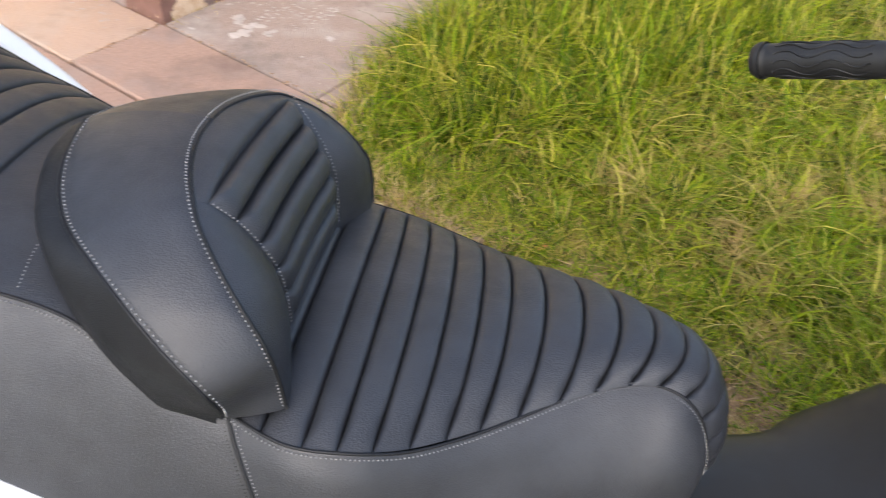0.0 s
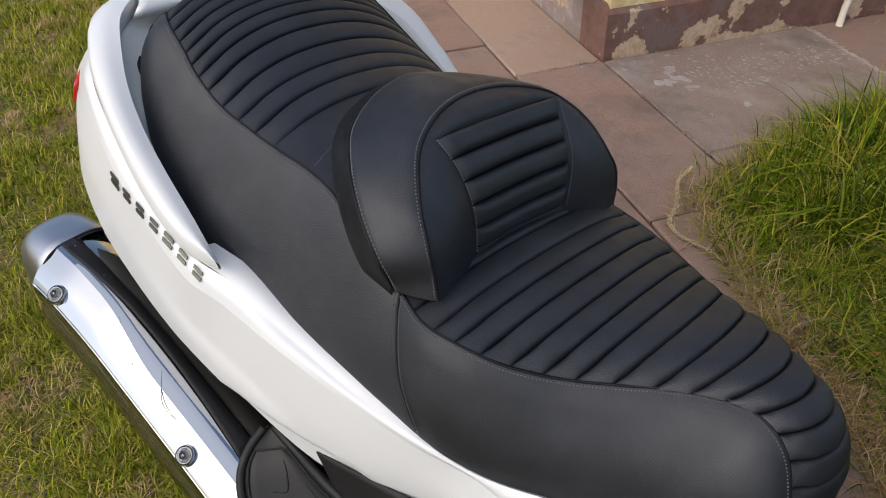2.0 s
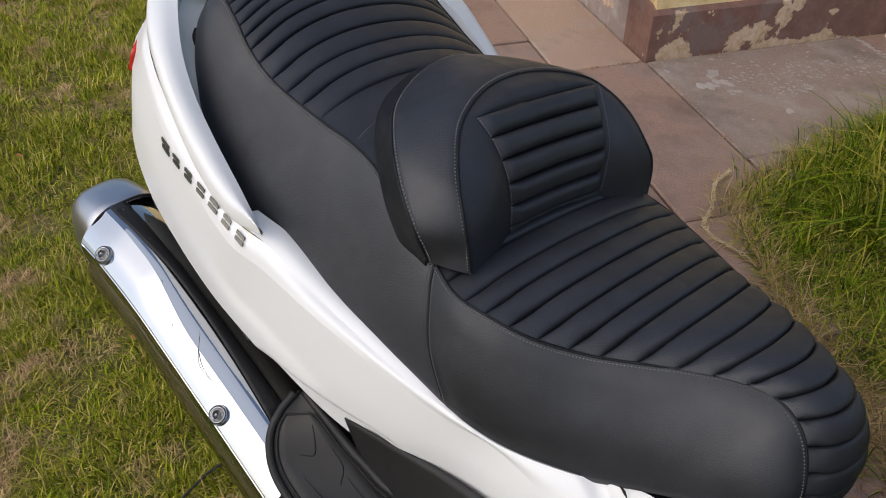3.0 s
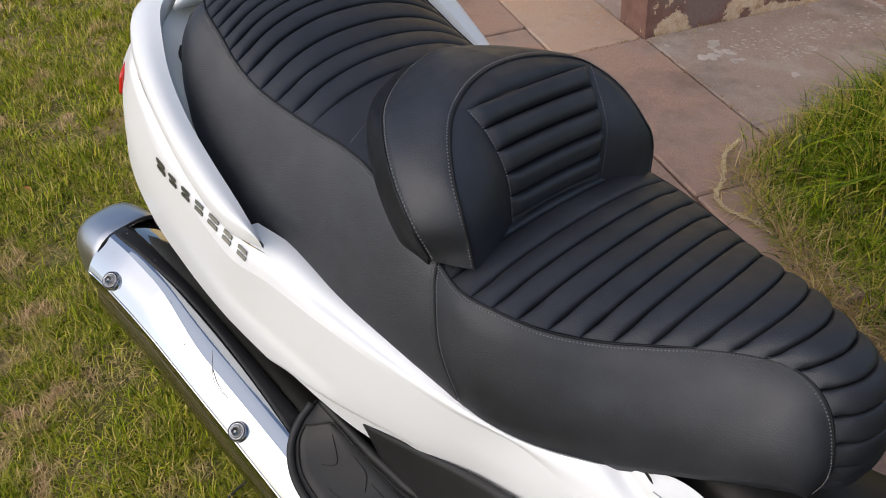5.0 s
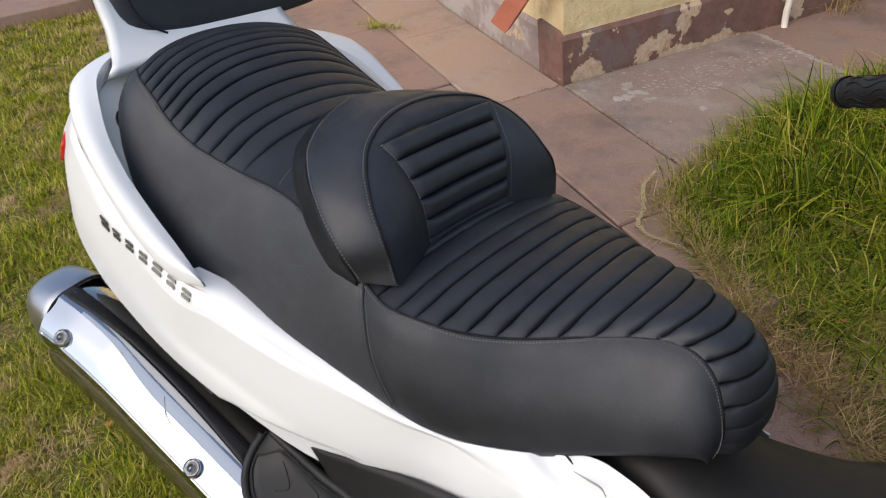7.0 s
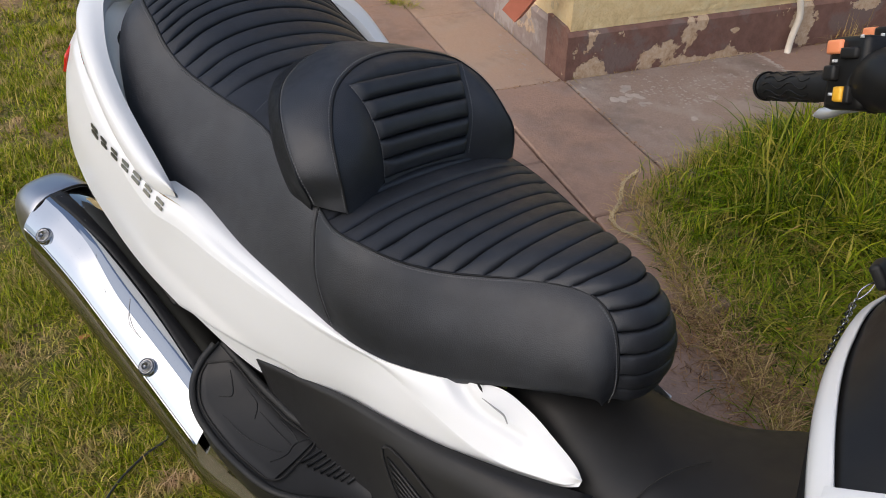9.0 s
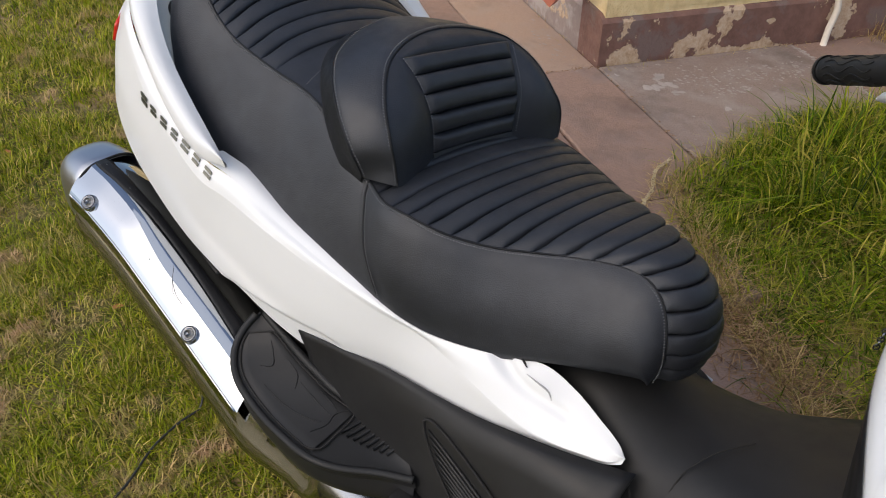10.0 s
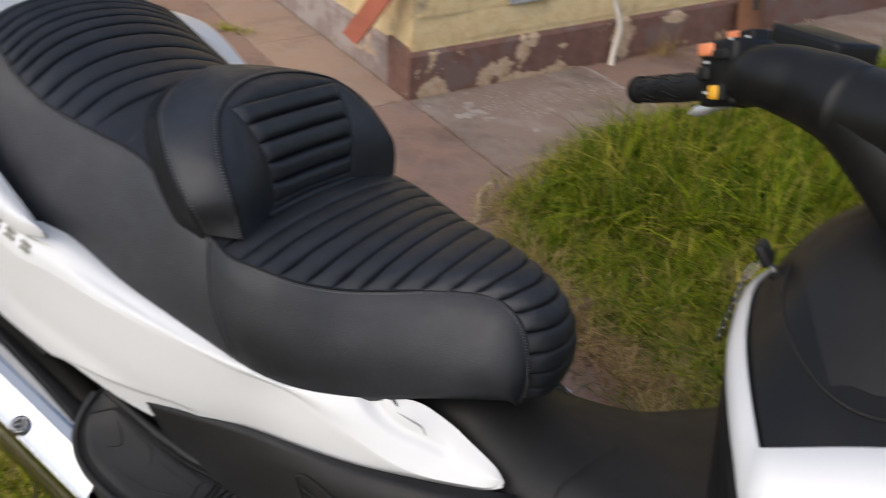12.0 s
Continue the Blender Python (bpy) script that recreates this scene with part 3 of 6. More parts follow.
PILLION = [(-0.475, 0.145, 1.058, -0.50, 1.080), (-0.45, 0.156, 1.050, -0.462, 1.082), (-0.405, 0.163, 1.025, -0.40, 1.066), (-0.37, 0.168, 1.002, -0.35, 1.046), (-0.32, 0.170, 0.978, -0.30, 1.024),
           (-0.26, 0.170, 0.964, -0.25, 1.008), (-0.20, 0.168, 0.953, -0.20, 0.994), (-0.15, 0.166, 0.946, -0.15, 0.984), (-0.10, 0.172, 0.937, -0.10, 0.974),
           (-0.05, 0.184, 0.918, -0.05, 0.955), (0.0, 0.193, 0.900, 0.0, 0.930), (0.046, 0.199, 0.8775, 0.046, 0.905)]
PILLION = [(x, w, w, z, cx - 0.004, cz - 0.013 * float(smooth_step(x, -0.43, -0.33))) for x, w, z, cx, cz in PILLION]
RIDER_LOW = [(0.124, 0.229, 0.717), (0.155, 0.221, 0.703), (0.19, 0.208, 0.692), (0.25, 0.188, 0.688), (0.30, 0.172, 0.698), (0.36, 0.153, 0.718), (0.41, 0.130, 0.728),
             (0.45, 0.102, 0.73), (0.475, 0.075, 0.727), (0.482, 0.06, 0.722)]
PILLION_LOW = [(-0.505, 0.165, 0.985), (-0.48, 0.185, 0.965), (-0.455, 0.2, 0.93), (-0.417, 0.212, 0.870), (-0.326, 0.222, 0.80), (-0.2, 0.228, 0.757), (-0.1, 0.231, 0.742),
               (0.02, 0.232, 0.728), (0.124, 0.229, 0.717)]


def top_grid(rows, nu, nv, skew=0.0):
    s = curve([(x, (wl - wr) / 2, z) for x, wr, wl, z, _, _ in rows], nu)
    half = curve([(x, (wl + wr) / 2, z) for x, wr, wl, z, _, _ in rows], nu)[:, 1:2]
    c = curve([(x, 0, z) for _, _, _, _, x, z in rows], nu)
    v = np.linspace(-1, 1, nv)
    v = 1.3 * v - 0.3 * v**3
    k = (1 - np.abs(v) ** 2.2)[None, :, None]
    edge = np.stack([s[:, :1] + skew * (v[None] + 1) / 2, s[:, 1:2] + half * v[None], np.repeat(s[:, 2:], nv, 1)], 2)
    lift = np.stack([c[:, 0] - s[:, 0], 0 * s[:, 0], c[:, 2] - s[:, 2]], 1)[:, None, :]
    return edge + lift * k, v


def pleats(grid, v, bounds, per, height, parent, mat, name="pleat"):
    """Padded pleats across a grid between the rows named by bounds, every one a part of its own, parted by thin deep creases."""
    nrm = normals(grid)
    end, swell = 1 - np.abs(v) ** 18, 1 - np.abs(v) ** 6
    for k in range(len(bounds) - 1):
        f = np.linspace(0, 1, per + 1)
        f = f - 0.80 * np.sin(2 * np.pi * f) / (2 * np.pi)
        at = bounds[k] + (bounds[k + 1] - bounds[k]) * f
        i = np.clip(at.astype(int), 0, len(grid) - 2)
        q = (at - i)[:, None, None]
        g, n = grid[i] * (1 - q) + grid[i + 1] * q, nrm[i] * (1 - q) + nrm[i + 1] * q
        e = np.abs(2 * f - 1)
        wobble = 1 + 0.12 * np.sin(v * 5 + k * 1.7) + 0.08 * np.sin(v * 13 + k * 2.9)
        slope = 0.16 * height * (f - 0.5)[:, None] * swell[None]
        pucker = -0.45 * height * (e**3)[:, None] * (np.exp(-(((np.abs(v) - 0.86) / 0.09) ** 2)))[None]
        out = 0.45 * height * swell[None] - height * (e**15)[:, None] * (end * wobble)[None] + 0.34 * height * (1 - e**2.2)[:, None] * swell[None] + slope + pucker
        sheet(name, g + n * out[..., None], mat, parent)


def side_grid(top, low, nu, nv, out):
    t, b = curve(top, nu), curve(low, nu)
    mid = (t + b) / 2 + np.array([0, out, 0])
    low_in = b + np.array([0, -0.02, -0.004])
    return np.array([curve([t[i], t[i] * 0.7 + mid[i] * 0.3 + (0, out * 0.25, 0.003), mid[i], b[i] * 0.8 + mid[i] * 0.2 + (0, 0.004, 0), b[i], low_in[i]], nv) for i in range(nu)])


rider_right = flip_y(side_grid([(x, wr, z) for x, wr, wl, z, _, _ in RIDER], RIDER_LOW, 60, 18, 0.023))
rider_left = side_grid([(x, wl, z) for x, wr, wl, z, _, _ in RIDER], RIDER_LOW, 60, 18, 0.023)
seat_verts, seat_faces = join_grids([(rider_left, False), (rider_right, True)])
seat = mesh_object("seat", seat_verts, seat_faces, VINYL, scooter, "black grained vinyl seat with grey stitching")
pill_side = side_grid([(x, wl, z) for x, wr, wl, z, _, _ in PILLION], PILLION_LOW, 52, 16, 0.012)
sheet("pillion_side", pill_side, VINYL, seat)
sheet("pillion_side", flip_y(pill_side), VINYL, seat, turn=True)

PER = 14
grid, v_lin = top_grid(RIDER, 321, 43, 0.008)
CREASES = [0.046, 0.078, 0.1145, 0.1435, 0.173, 0.203, 0.233, 0.262, 0.296, 0.333, 0.367, 0.3995, 0.430, 0.457]
top_end = int(np.argmax(grid[:, 0, 0] > 0.486))
bounds = list(np.interp(CREASES, grid[:top_end, 0, 0], np.arange(top_end)))
run = np.r_[0, np.cumsum(np.linalg.norm(np.diff(grid[:, 0], axis=0), axis=1))]
start = np.interp(bounds[-1], np.arange(len(run)), run)
bounds += list(np.interp(np.linspace(start, run[-1], 6)[1:], run, np.arange(len(run))))
pleats(grid, v_lin, bounds, PER, 0.0085, seat, VINYL)
grid, v_lin = top_grid(PILLION, 20 * PER + 1, 43)
bounds = list(np.interp([-0.475, -0.456, -0.437, -0.420, -0.403, -0.386, -0.368, -0.346, -0.315, -0.282, -0.249, -0.210], grid[:, 0, 0], np.arange(len(grid))))
pleats(grid, v_lin, bounds, PER, 0.0085, seat, VINYL)
sheet("pillion_front_panel", grid[int(bounds[-1]) :], VINYL, seat)
# rear end of the seat
rear_top = grid[0]
rear_low = np.stack([-0.535 + 0.035 * np.abs(v_lin) ** 2, 0.165 * v_lin, 0.995 - 0.01 * np.abs(v_lin) ** 2], 1)
rear_mid = (rear_top + rear_low) / 2 + np.array([-0.016, 0, 0.006])
rear = np.array([curve([rear_low[j], rear_mid[j], rear_top[j]], 8) for j in range(len(v_lin))])
sheet("seat_rear", np.swapaxes(rear, 0, 1), VINYL, seat)
# underside board
under = loft([[(x, -w + 0.012, z - 0.002) for x, w, z in PILLION_LOW + RIDER_LOW[1:]], [(x, w - 0.012, z - 0.002) for x, w, z in PILLION_LOW + RIDER_LOW[1:]]], 40, 3)
sheet("seat_base", under, PLASTIC, seat, turn=True)

for sgn in (-1, 1):
    for rows, count in ((RIDER, 150), (PILLION, 140)):
        line = [(x, sgn * (wr if sgn < 0 else wl), z) for x, wr, wl, z, _, _ in rows]
        stitches("stitching", [(x, y + sgn * 0.001, z - 0.005) for x, y, z in line], count, seat, np.array([0, sgn * 0.0026, 0.0012]), 0.0012)
        tube("seam_line", [(x, y + sgn * 0.0005, z) for x, y, z in line], [0.0016], VINYL_DARK, seat, sides=6, n=110)
    seam = (rider_right if sgn < 0 else rider_left)[0, :15]
    for side_x, size in ((0.006, 0.0011), (-0.004, 0.0011)):
        stitches("stitching", [tuple(p + np.array([side_x, sgn * 0.002, 0])) for p in seam], 50, seat, np.array([0, sgn * 0.001, 0]), size, THREAD if side_x > 0 else VINYL_DARK)
    tube("seam_piping", [tuple(p) for p in seam], [0.0020], VINYL_DARK, seat, sides=6, n=24)
    # seam of the small front panel of the pillion seat
    stitches("stitching", [(-0.140, sgn * 0.164, 0.952), (-0.136, sgn * 0.140, 0.972), (-0.132, sgn * 0.112, 0.983), (-0.134, sgn * 0.085, 0.987)], 26, seat, np.array([0, 0, 0.002]), 0.0009)

# ---- rider backrest: a lumbar pad sitting across the seat
ARC = [(0.102, 0.186, 0.884), (0.0985, 0.192, 0.916), (0.0945, 0.198, 0.942), (0.085, 0.197, 0.963), (0.072, 0.192, 0.981), (0.054, 0.179, 0.998), (0.037, 0.164, 1.014), (0.019, 0.143, 1.028),
       (0.0065, 0.121, 1.0375), (-0.007, 0.090, 1.045), (-0.0155, 0.061, 1.050), (-0.021, 0.030, 1.053), (-0.022, 0.0, 1.0545)]
BACK = [(0.053, 0.207, 0.884), (0.057, 0.223, 0.908), (0.053, 0.231, 0.925), (0.044, 0.232, 0.938), (0.030, 0.229, 0.951), (0.012, 0.223, 0.966), (-0.006, 0.215, 0.981), (-0.027, 0.202, 0.994),
        (-0.054, 0.180, 1.003), (-0.0855, 0.150, 1.008), (-0.107, 0.123, 1.012), (-0.124, 0.093, 1.019), (-0.135, 0.062, 1.027), (-0.142, 0.030, 1.033), (-0.147, 0.0, 1.036)]
BAND = [(0.047, 0.205, 0.880), (0.030, 0.206, 0.886), (0.010, 0.208, 0.896), (-0.002, 0.211, 0.911), (-0.018, 0.210, 0.928), (-0.038, 0.203, 0.941), (-0.058, 0.192, 0.953), (-0.083, 0.176, 0.968),
        (-0.100, 0.163, 0.984), (-0.114, 0.148, 0.995), (-0.129, 0.128, 1.002), (-0.141, 0.104, 1.008), (-0.1515, 0.080, 1.012), (-0.165, 0.040, 1.016), (-0.170, 0.0, 1.018)]
PANEL = [(0.075, 0.0905, 0.9025), (0.0725, 0.094, 0.935), (0.067, 0.0985, 0.9635), (0.055, 0.102, 0.988), (0.038, 0.107, 1.012), (0.0175, 0.116, 1.034)]
FOOT = [(0.077, 0.0905, 0.886), (0.087, 0.120, 0.880), (0.099, 0.155, 0.877), (0.102, 0.186, 0.884)]


def pad_to_view(g):
    """Skews and shifts the pad and narrows its far side to fit the camera's view."""
    g = np.array(g, float)
    g[..., 0] += 0.035 * g[..., 1]
    g[..., 1] -= 0.005 + 0.45 * np.clip(g[..., 1] - 0.178, 0, None) + 0.30 * np.clip(g[..., 1] - 0.115, 0, None) * smooth_step(g[..., 2], 0.91, 0.985)
    return g


def pad_both(name, g, mat, parent):
    return sheet(name, pad_to_view(g), mat, parent), sheet(name, pad_to_view(flip_y(g)), mat, parent, turn=True)


nu = 44
a_c, b_c = curve(ARC, nu), curve(BACK, nu)
mid_c = (a_c + b_c) / 2
puff = np.zeros_like(mid_c)
puff[:, 1] = 0.007 * np.linspace(1, 0, nu)
puff[:, 2] = 0.010 * np.sin(np.linspace(0.1, np.pi / 2, nu))
# the vinyl is drawn in towards the lower tip
puff[:, 1] -= 0.010 * np.exp(-((np.linspace(0, 1, nu) - 0.06) / 0.05) ** 2)
wrap = np.array([curve([a_c[i], a_c[i] * 0.72 + mid_c[i] * 0.28 + puff[i] * 0.62, mid_c[i] + puff[i], b_c[i] * 0.72 + mid_c[i] * 0.28 + puff[i] * 0.62, b_c[i]], 16) for i in range(nu)])
vs, fs = join_grids([(pad_to_view(wrap), False), (pad_to_view(flip_y(wrap)), True)])
backrest = mesh_object("backrest_pad", vs, fs, VINYL, scooter, "padded black vinyl rider backrest with pleated front")
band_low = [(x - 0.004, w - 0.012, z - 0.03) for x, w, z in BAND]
# the undercut's shade is put into the band's darker vinyl
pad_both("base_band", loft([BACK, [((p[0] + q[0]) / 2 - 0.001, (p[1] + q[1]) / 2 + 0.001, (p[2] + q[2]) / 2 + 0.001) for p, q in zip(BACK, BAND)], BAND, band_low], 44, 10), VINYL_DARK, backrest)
# side lobes of the front
arc_low = curve(ARC[:9], 22)
pan_c = curve([FOOT[0]] + PANEL, 22)
foot_mid = curve(FOOT, 9)
lobe = []
for i in range(22):
    t = i / 21
    row = [pan_c[i] * (1 - q) + arc_low[i] * q for q in np.linspace(0, 1, 9)]
    row = [p + np.array([0.010, 0, 0.004]) * np.sin(np.pi * q) * np.sin(np.pi * min(1, t * 0.9 + 0.1)) for p, q in zip(row, np.linspace(0, 1, 9))]
    if i == 0:
        row = [foot_mid[j] for j in range(9)]
    lobe.append(row)
pad_both("side_lobe", np.array(lobe), VINYL, backrest)
# pleated middle panel, under a plain cap below the arc
left = curve(PANEL, 5 * PER + 1)
cap_edge = curve(ARC[8:], 14)
vpan = np.linspace(-1, 1, 25)
vpan = 1.3 * vpan - 0.3 * vpan**3
panel = np.stack([np.repeat(left[:, :1], 25, 1) - 0.004 * (1 - vpan**2)[None], left[:, 1:2] * vpan[None], np.repeat(left[:, 2:], 25, 1)], 2)
panel = panel[:, ::-1]
nrm = normals(panel)
for k in range(5):
    f = np.linspace(0, 1, PER + 1)
    f = f - 0.7 * np.sin(2 * np.pi * f) / (2 * np.pi)
    i = np.clip((f * PER).astype(int), 0, PER - 1) + k * PER
    q = (f * PER + k * PER - i)[:, None, None]
    g, n = panel[i] * (1 - q) + panel[i + 1] * q, nrm[i] * (1 - q) + nrm[i + 1] * q
    h = 0.0105 * (1 - np.abs(2 * f - 1) ** 4) * (1 + 0.22 * (f - 0.5)) - 0.004 * np.abs(2 * f - 1) ** 12
    fade = 1 - np.abs(vpan[::-1]) ** 16
    out = np.sign(n[..., 0].mean())
    sheet("pleat", pad_to_view(g + out * n * (h[:, None] * fade[None])[..., None]), VINYL, backrest, turn=out < 0)
sill = np.array([panel[0], panel[0] + np.array([0.003, 0, -0.006]), panel[0] + np.array([0.002, 0, -0.022])])
sheet("panel_sill", pad_to_view(sill), VINYL, backrest, turn=False)
full_arc = np.concatenate([cap_edge, flip_y(cap_edge[::-1][1:])])
low_line = np.array([np.array([panel[-1, 0, 0], 0, panel[-1, 0, 2]]) + (-0.004 * (1 - (y / 0.121) ** 2), y * 0.96, 0) for y in full_arc[:, 1]])
cap = np.array([curve([low_line[j], low_line[j] * 0.86 + full_arc[j] * 0.14 + np.array([0.002, 0, 0.0065]) * (1 - (full_arc[j, 1] / 0.121) ** 4), (low_line[j] + full_arc[j]) / 2 + np.array([0.004, 0, 0.006]) * (1 - (full_arc[j, 1] / 0.121) ** 2), full_arc[j]], 11) for j in range(len(full_arc))])
sheet("top_panel", pad_to_view(cap), VINYL, backrest, turn=True)
for sgn in (-1, 1):
    m3 = np.array([1, sgn, 1])
    arc, back, pan = (pad_to_view(np.array(line) * m3) for line in (ARC, BACK, PANEL))
    stitches("stitching", arc + np.array([-0.0028, sgn * 0.0022, 0.0018]), 78, backrest, np.array([0.0, 0, 0.0018]), 0.0012)
    stitches("stitching", back + np.array([0.005, sgn * 0.0012, 0.003]), 78, backrest, np.array([0.0, 0, 0.0005]), 0.0012)
    stitches("stitching", pan + np.array([0.005, sgn * 0.004, 0.0018]), 36, backrest, np.array([0.0, 0, 0]), 0.0011)
    tube("piping", arc, [0.0020], VINYL_DARK, backrest, sides=6, n=50)
    tube("piping", back, [0.0018], VINYL_DARK, backrest, sides=6, n=50)

# ---- white side body, both sides
BODY_TOP = [(-0.615, 0.165, 0.995), (-0.55, 0.222, 0.965), (-0.45, 0.252, 0.905), (-0.35, 0.262, 0.846), (-0.26, 0.266, 0.805), (-0.2, 0.256, 0.792), (-0.1, 0.249, 0.760), (0.02, 0.245, 0.737),
            (0.119, 0.235, 0.720), (0.2, 0.214, 0.703), (0.29, 0.182, 0.706), (0.36, 0.150, 0.714), (0.41, 0.138, 0.696), (0.455, 0.138, 0.676), (0.492, 0.143, 0.661), (0.508, 0.149, 0.650)]
BODY_MID = [(-0.655, 0.185, 0.935), (-0.58, 0.248, 0.86), (-0.46, 0.276, 0.785), (-0.35, 0.284, 0.745), (-0.26, 0.282, 0.728), (-0.2, 0.276, 0.718), (-0.1, 0.264, 0.70), (0.02, 0.256, 0.685),
            (0.12, 0.250, 0.677), (0.2, 0.230, 0.664), (0.29, 0.206, 0.670), (0.36, 0.186, 0.672), (0.41, 0.176, 0.666), (0.455, 0.164, 0.656), (0.492, 0.155, 0.650), (0.508, 0.151, 0.648)]
BODY_LOW = [(-0.655, 0.19, 0.885), (-0.605, 0.2306, 0.7921), (-0.5387, 0.2441, 0.7206), (-0.4429, 0.2498, 0.6648), (-0.3507, 0.25, 0.6207), (-0.2602, 0.2473, 0.5917), (-0.1713, 0.2428, 0.5656), (-0.0825, 0.2364, 0.5465), (-0.017, 0.2265, 0.5410), (0.1284, 0.2100, 0.588), (0.2256, 0.2060, 0.601), (0.3133, 0.1970, 0.607), (0.3914, 0.1840, 0.617), (0.445, 0.172, 0.625), (0.490, 0.161, 0.634), (0.507, 0.154, 0.642)]
FOLD = [(-0.2, 0.270, 0.762), (-0.1, 0.263, 0.742), (0.02, 0.252, 0.722), (0.119, 0.236, 0.706), (0.2, 0.2125, 0.691), (0.29, 0.203, 0.660), (0.35, 0.195, 0.639), (0.40, 0.186, 0.632), (0.445, 0.175, 0.634), (0.49, 0.162, 0.640), (0.508, 0.153, 0.646)]
fold_curve = curve(FOLD, 200)
fold_line = []
for x, w, z in BODY_TOP:
    k = int(np.argmin(np.abs(fold_curve[:, 0] - x)))
    fold_line.append(tuple(fold_curve[k]) if x > -0.21 else (x, w + 0.014, z - 0.030))
fold_line[0], fold_line[-1] = BODY_MID[0], BODY_TOP[-1]
body_mid = [(p[0] * 0.5 + q[0] * 0.5, p[1] * 0.5 + q[1] * 0.5 + 0.006 * float(1 - smooth_step(p[0], 0.2, 0.34)), p[2] * 0.5 + q[2] * 0.5) for p, q in zip(fold_line, BODY_LOW)]
body_mid[-1] = BODY_TOP[-1]
upper = loft([BODY_TOP, [(p[0] * 0.5 + q[0] * 0.5, p[1] * 0.5 + q[1] * 0.5 + 0.003, p[2] * 0.5 + q[2] * 0.5 + 0.002) for p, q in zip(BODY_TOP, fold_line)], fold_line], 220, 20)
lower = loft([fold_line, [(p[0] * 0.8 + q[0] * 0.2, p[1] * 0.8 + q[1] * 0.2 + 0.0005, p[2] * 0.8 + q[2] * 0.2) for p, q in zip(fold_line, body_mid)], body_mid, BODY_LOW], 160, 40)
# scoop moulded into the front of the upper face, ending in a slot
scoop = curve([(0.300, 0.174, 0.712), (0.330, 0.182, 0.696), (0.360, 0.181, 0.684), (0.392, 0.174, 0.678), (0.42, 0.168, 0.672)], 40)
dist = np.min(np.linalg.norm(upper[:, :, None, :] - scoop[None, None], axis=3), axis=2)
upper[..., 1] -= 0.008 * (1 - smooth_step(dist, 0.003, 0.017))
upper[..., 2] -= 0.003 * (1 - smooth_step(dist, 0.003, 0.017))
# lower flange, stepped in below a fine crease
flange = np.interp(lower[..., 0], [-0.27, -0.205, -0.131, -0.06, 0.0], [0.585, 0.591, 0.592, 0.598, 0.604])
inside = smooth_step(lower[..., 0], -0.27, -0.2) * (1 - smooth_step(lower[..., 0], 0.0, 0.06))
lower[..., 1] -= 0.009 * smooth_step(flange - lower[..., 2], 0.0, 0.009) * inside
for sgn in (-1, 1):
    up_s, low_s = upper * np.array([1, sgn, 1]), lower * np.array([1, sgn, 1])
    pv, pf = join_grids([(up_s, sgn < 0), (low_s, sgn < 0)])
    mesh_object("side_panel", pv, pf, WHITE_PAINT, scooter, "glossy pearl white side panel")
# ledge between seat and panel
def ledge(inwards, lift):
    return [(x, w - inwards, z + lift * (1 - float(smooth_step(x, 0.02, 0.22))) - 0.004 * float(smooth_step(x, 0.1, 0.25))) for x, w, z in BODY_TOP[4:11]]


both("panel_ledge", loft([ledge(0.034, 0.008), ledge(0.022, 0.0095), ledge(0.009, 0.007), BODY_TOP[4:11]], 50, 8), WHITE_PAINT, scooter)
# grey bar painted as the shade of the slot at the end of the scoop
for sgn in (-1, 1):
    tube("panel_slot_shade", [(0.352, sgn * 0.1745, 0.7045), (0.372, sgn * 0.173, 0.700), (0.388, sgn * 0.171, 0.695), (0.396, sgn * 0.172, 0.686)], [0.0006, 0.0014, 0.0018, 0.0008], SLOT_SHADE, scooter, "grey bar standing in for the shade of a moulded slot", sides=8, n=20, squash=0.7)
    tube("panel_gap", [(0.336, sgn * 0.1672, 0.7165), (0.341, sgn * 0.1678, 0.7140), (0.348, sgn * 0.1695, 0.7095)], [0.0016, 0.0022, 0.0006], DARK_HOLE, scooter, "dark gap under the seat edge", sides=8, n=12, squash=0.5)

# raised silver badge as plain slanted bars
cells = np.concatenate([upper.reshape(-1, 3), lower.reshape(-1, 3)])
for sgn in (-1, 1):
    for k, wid in enumerate((0.027, 0.021, 0.022, 0.022, 0.026, 0.022, 0.022)):
        t = (k + 0.5) / 7
        target = np.array([-0.445 + 0.219 * t, 0.262 + 0.017 * t, 0.856 - 0.068 * t])
        near = cells[np.argsort(((cells - target) ** 2).sum(1))[:24]]
        mid = near.mean(0)
        nn = np.linalg.svd(near - mid)[2][2]
        nn = nn * np.sign(nn[1])
        pos = target + nn * ((mid - target) @ nn + 0.0022)
        along = np.array([0.219, 0.017, -0.068])
        along = along - nn * (along @ nn)
        along /= np.linalg.norm(along)
        up = np.cross(along, nn)
        up = up * np.sign(up[2])
        tall, half = (0.0150 if k == 0 else 0.0120), wid * 0.40
        for low, high in ((-0.5, -0.12), (0.12, 0.5)):
            verts = [pos + along * (sx * half - sy * 0.006) + up * sy * tall + nn * sz * 0.0009 for sz in (-1, 1) for sy in (low, high) for sx in (-1, 1)]
            verts = [q * np.array([1, sgn, 1]) for q in verts]
            mesh_object("badge_bar", verts, [(0, 1, 3, 2), (4, 6, 7, 5), (0, 4, 5, 1), (2, 3, 7, 6), (0, 2, 6, 4), (1, 5, 7, 3)], SILVER, scooter, "plain dark silver badge bar", smooth=False)

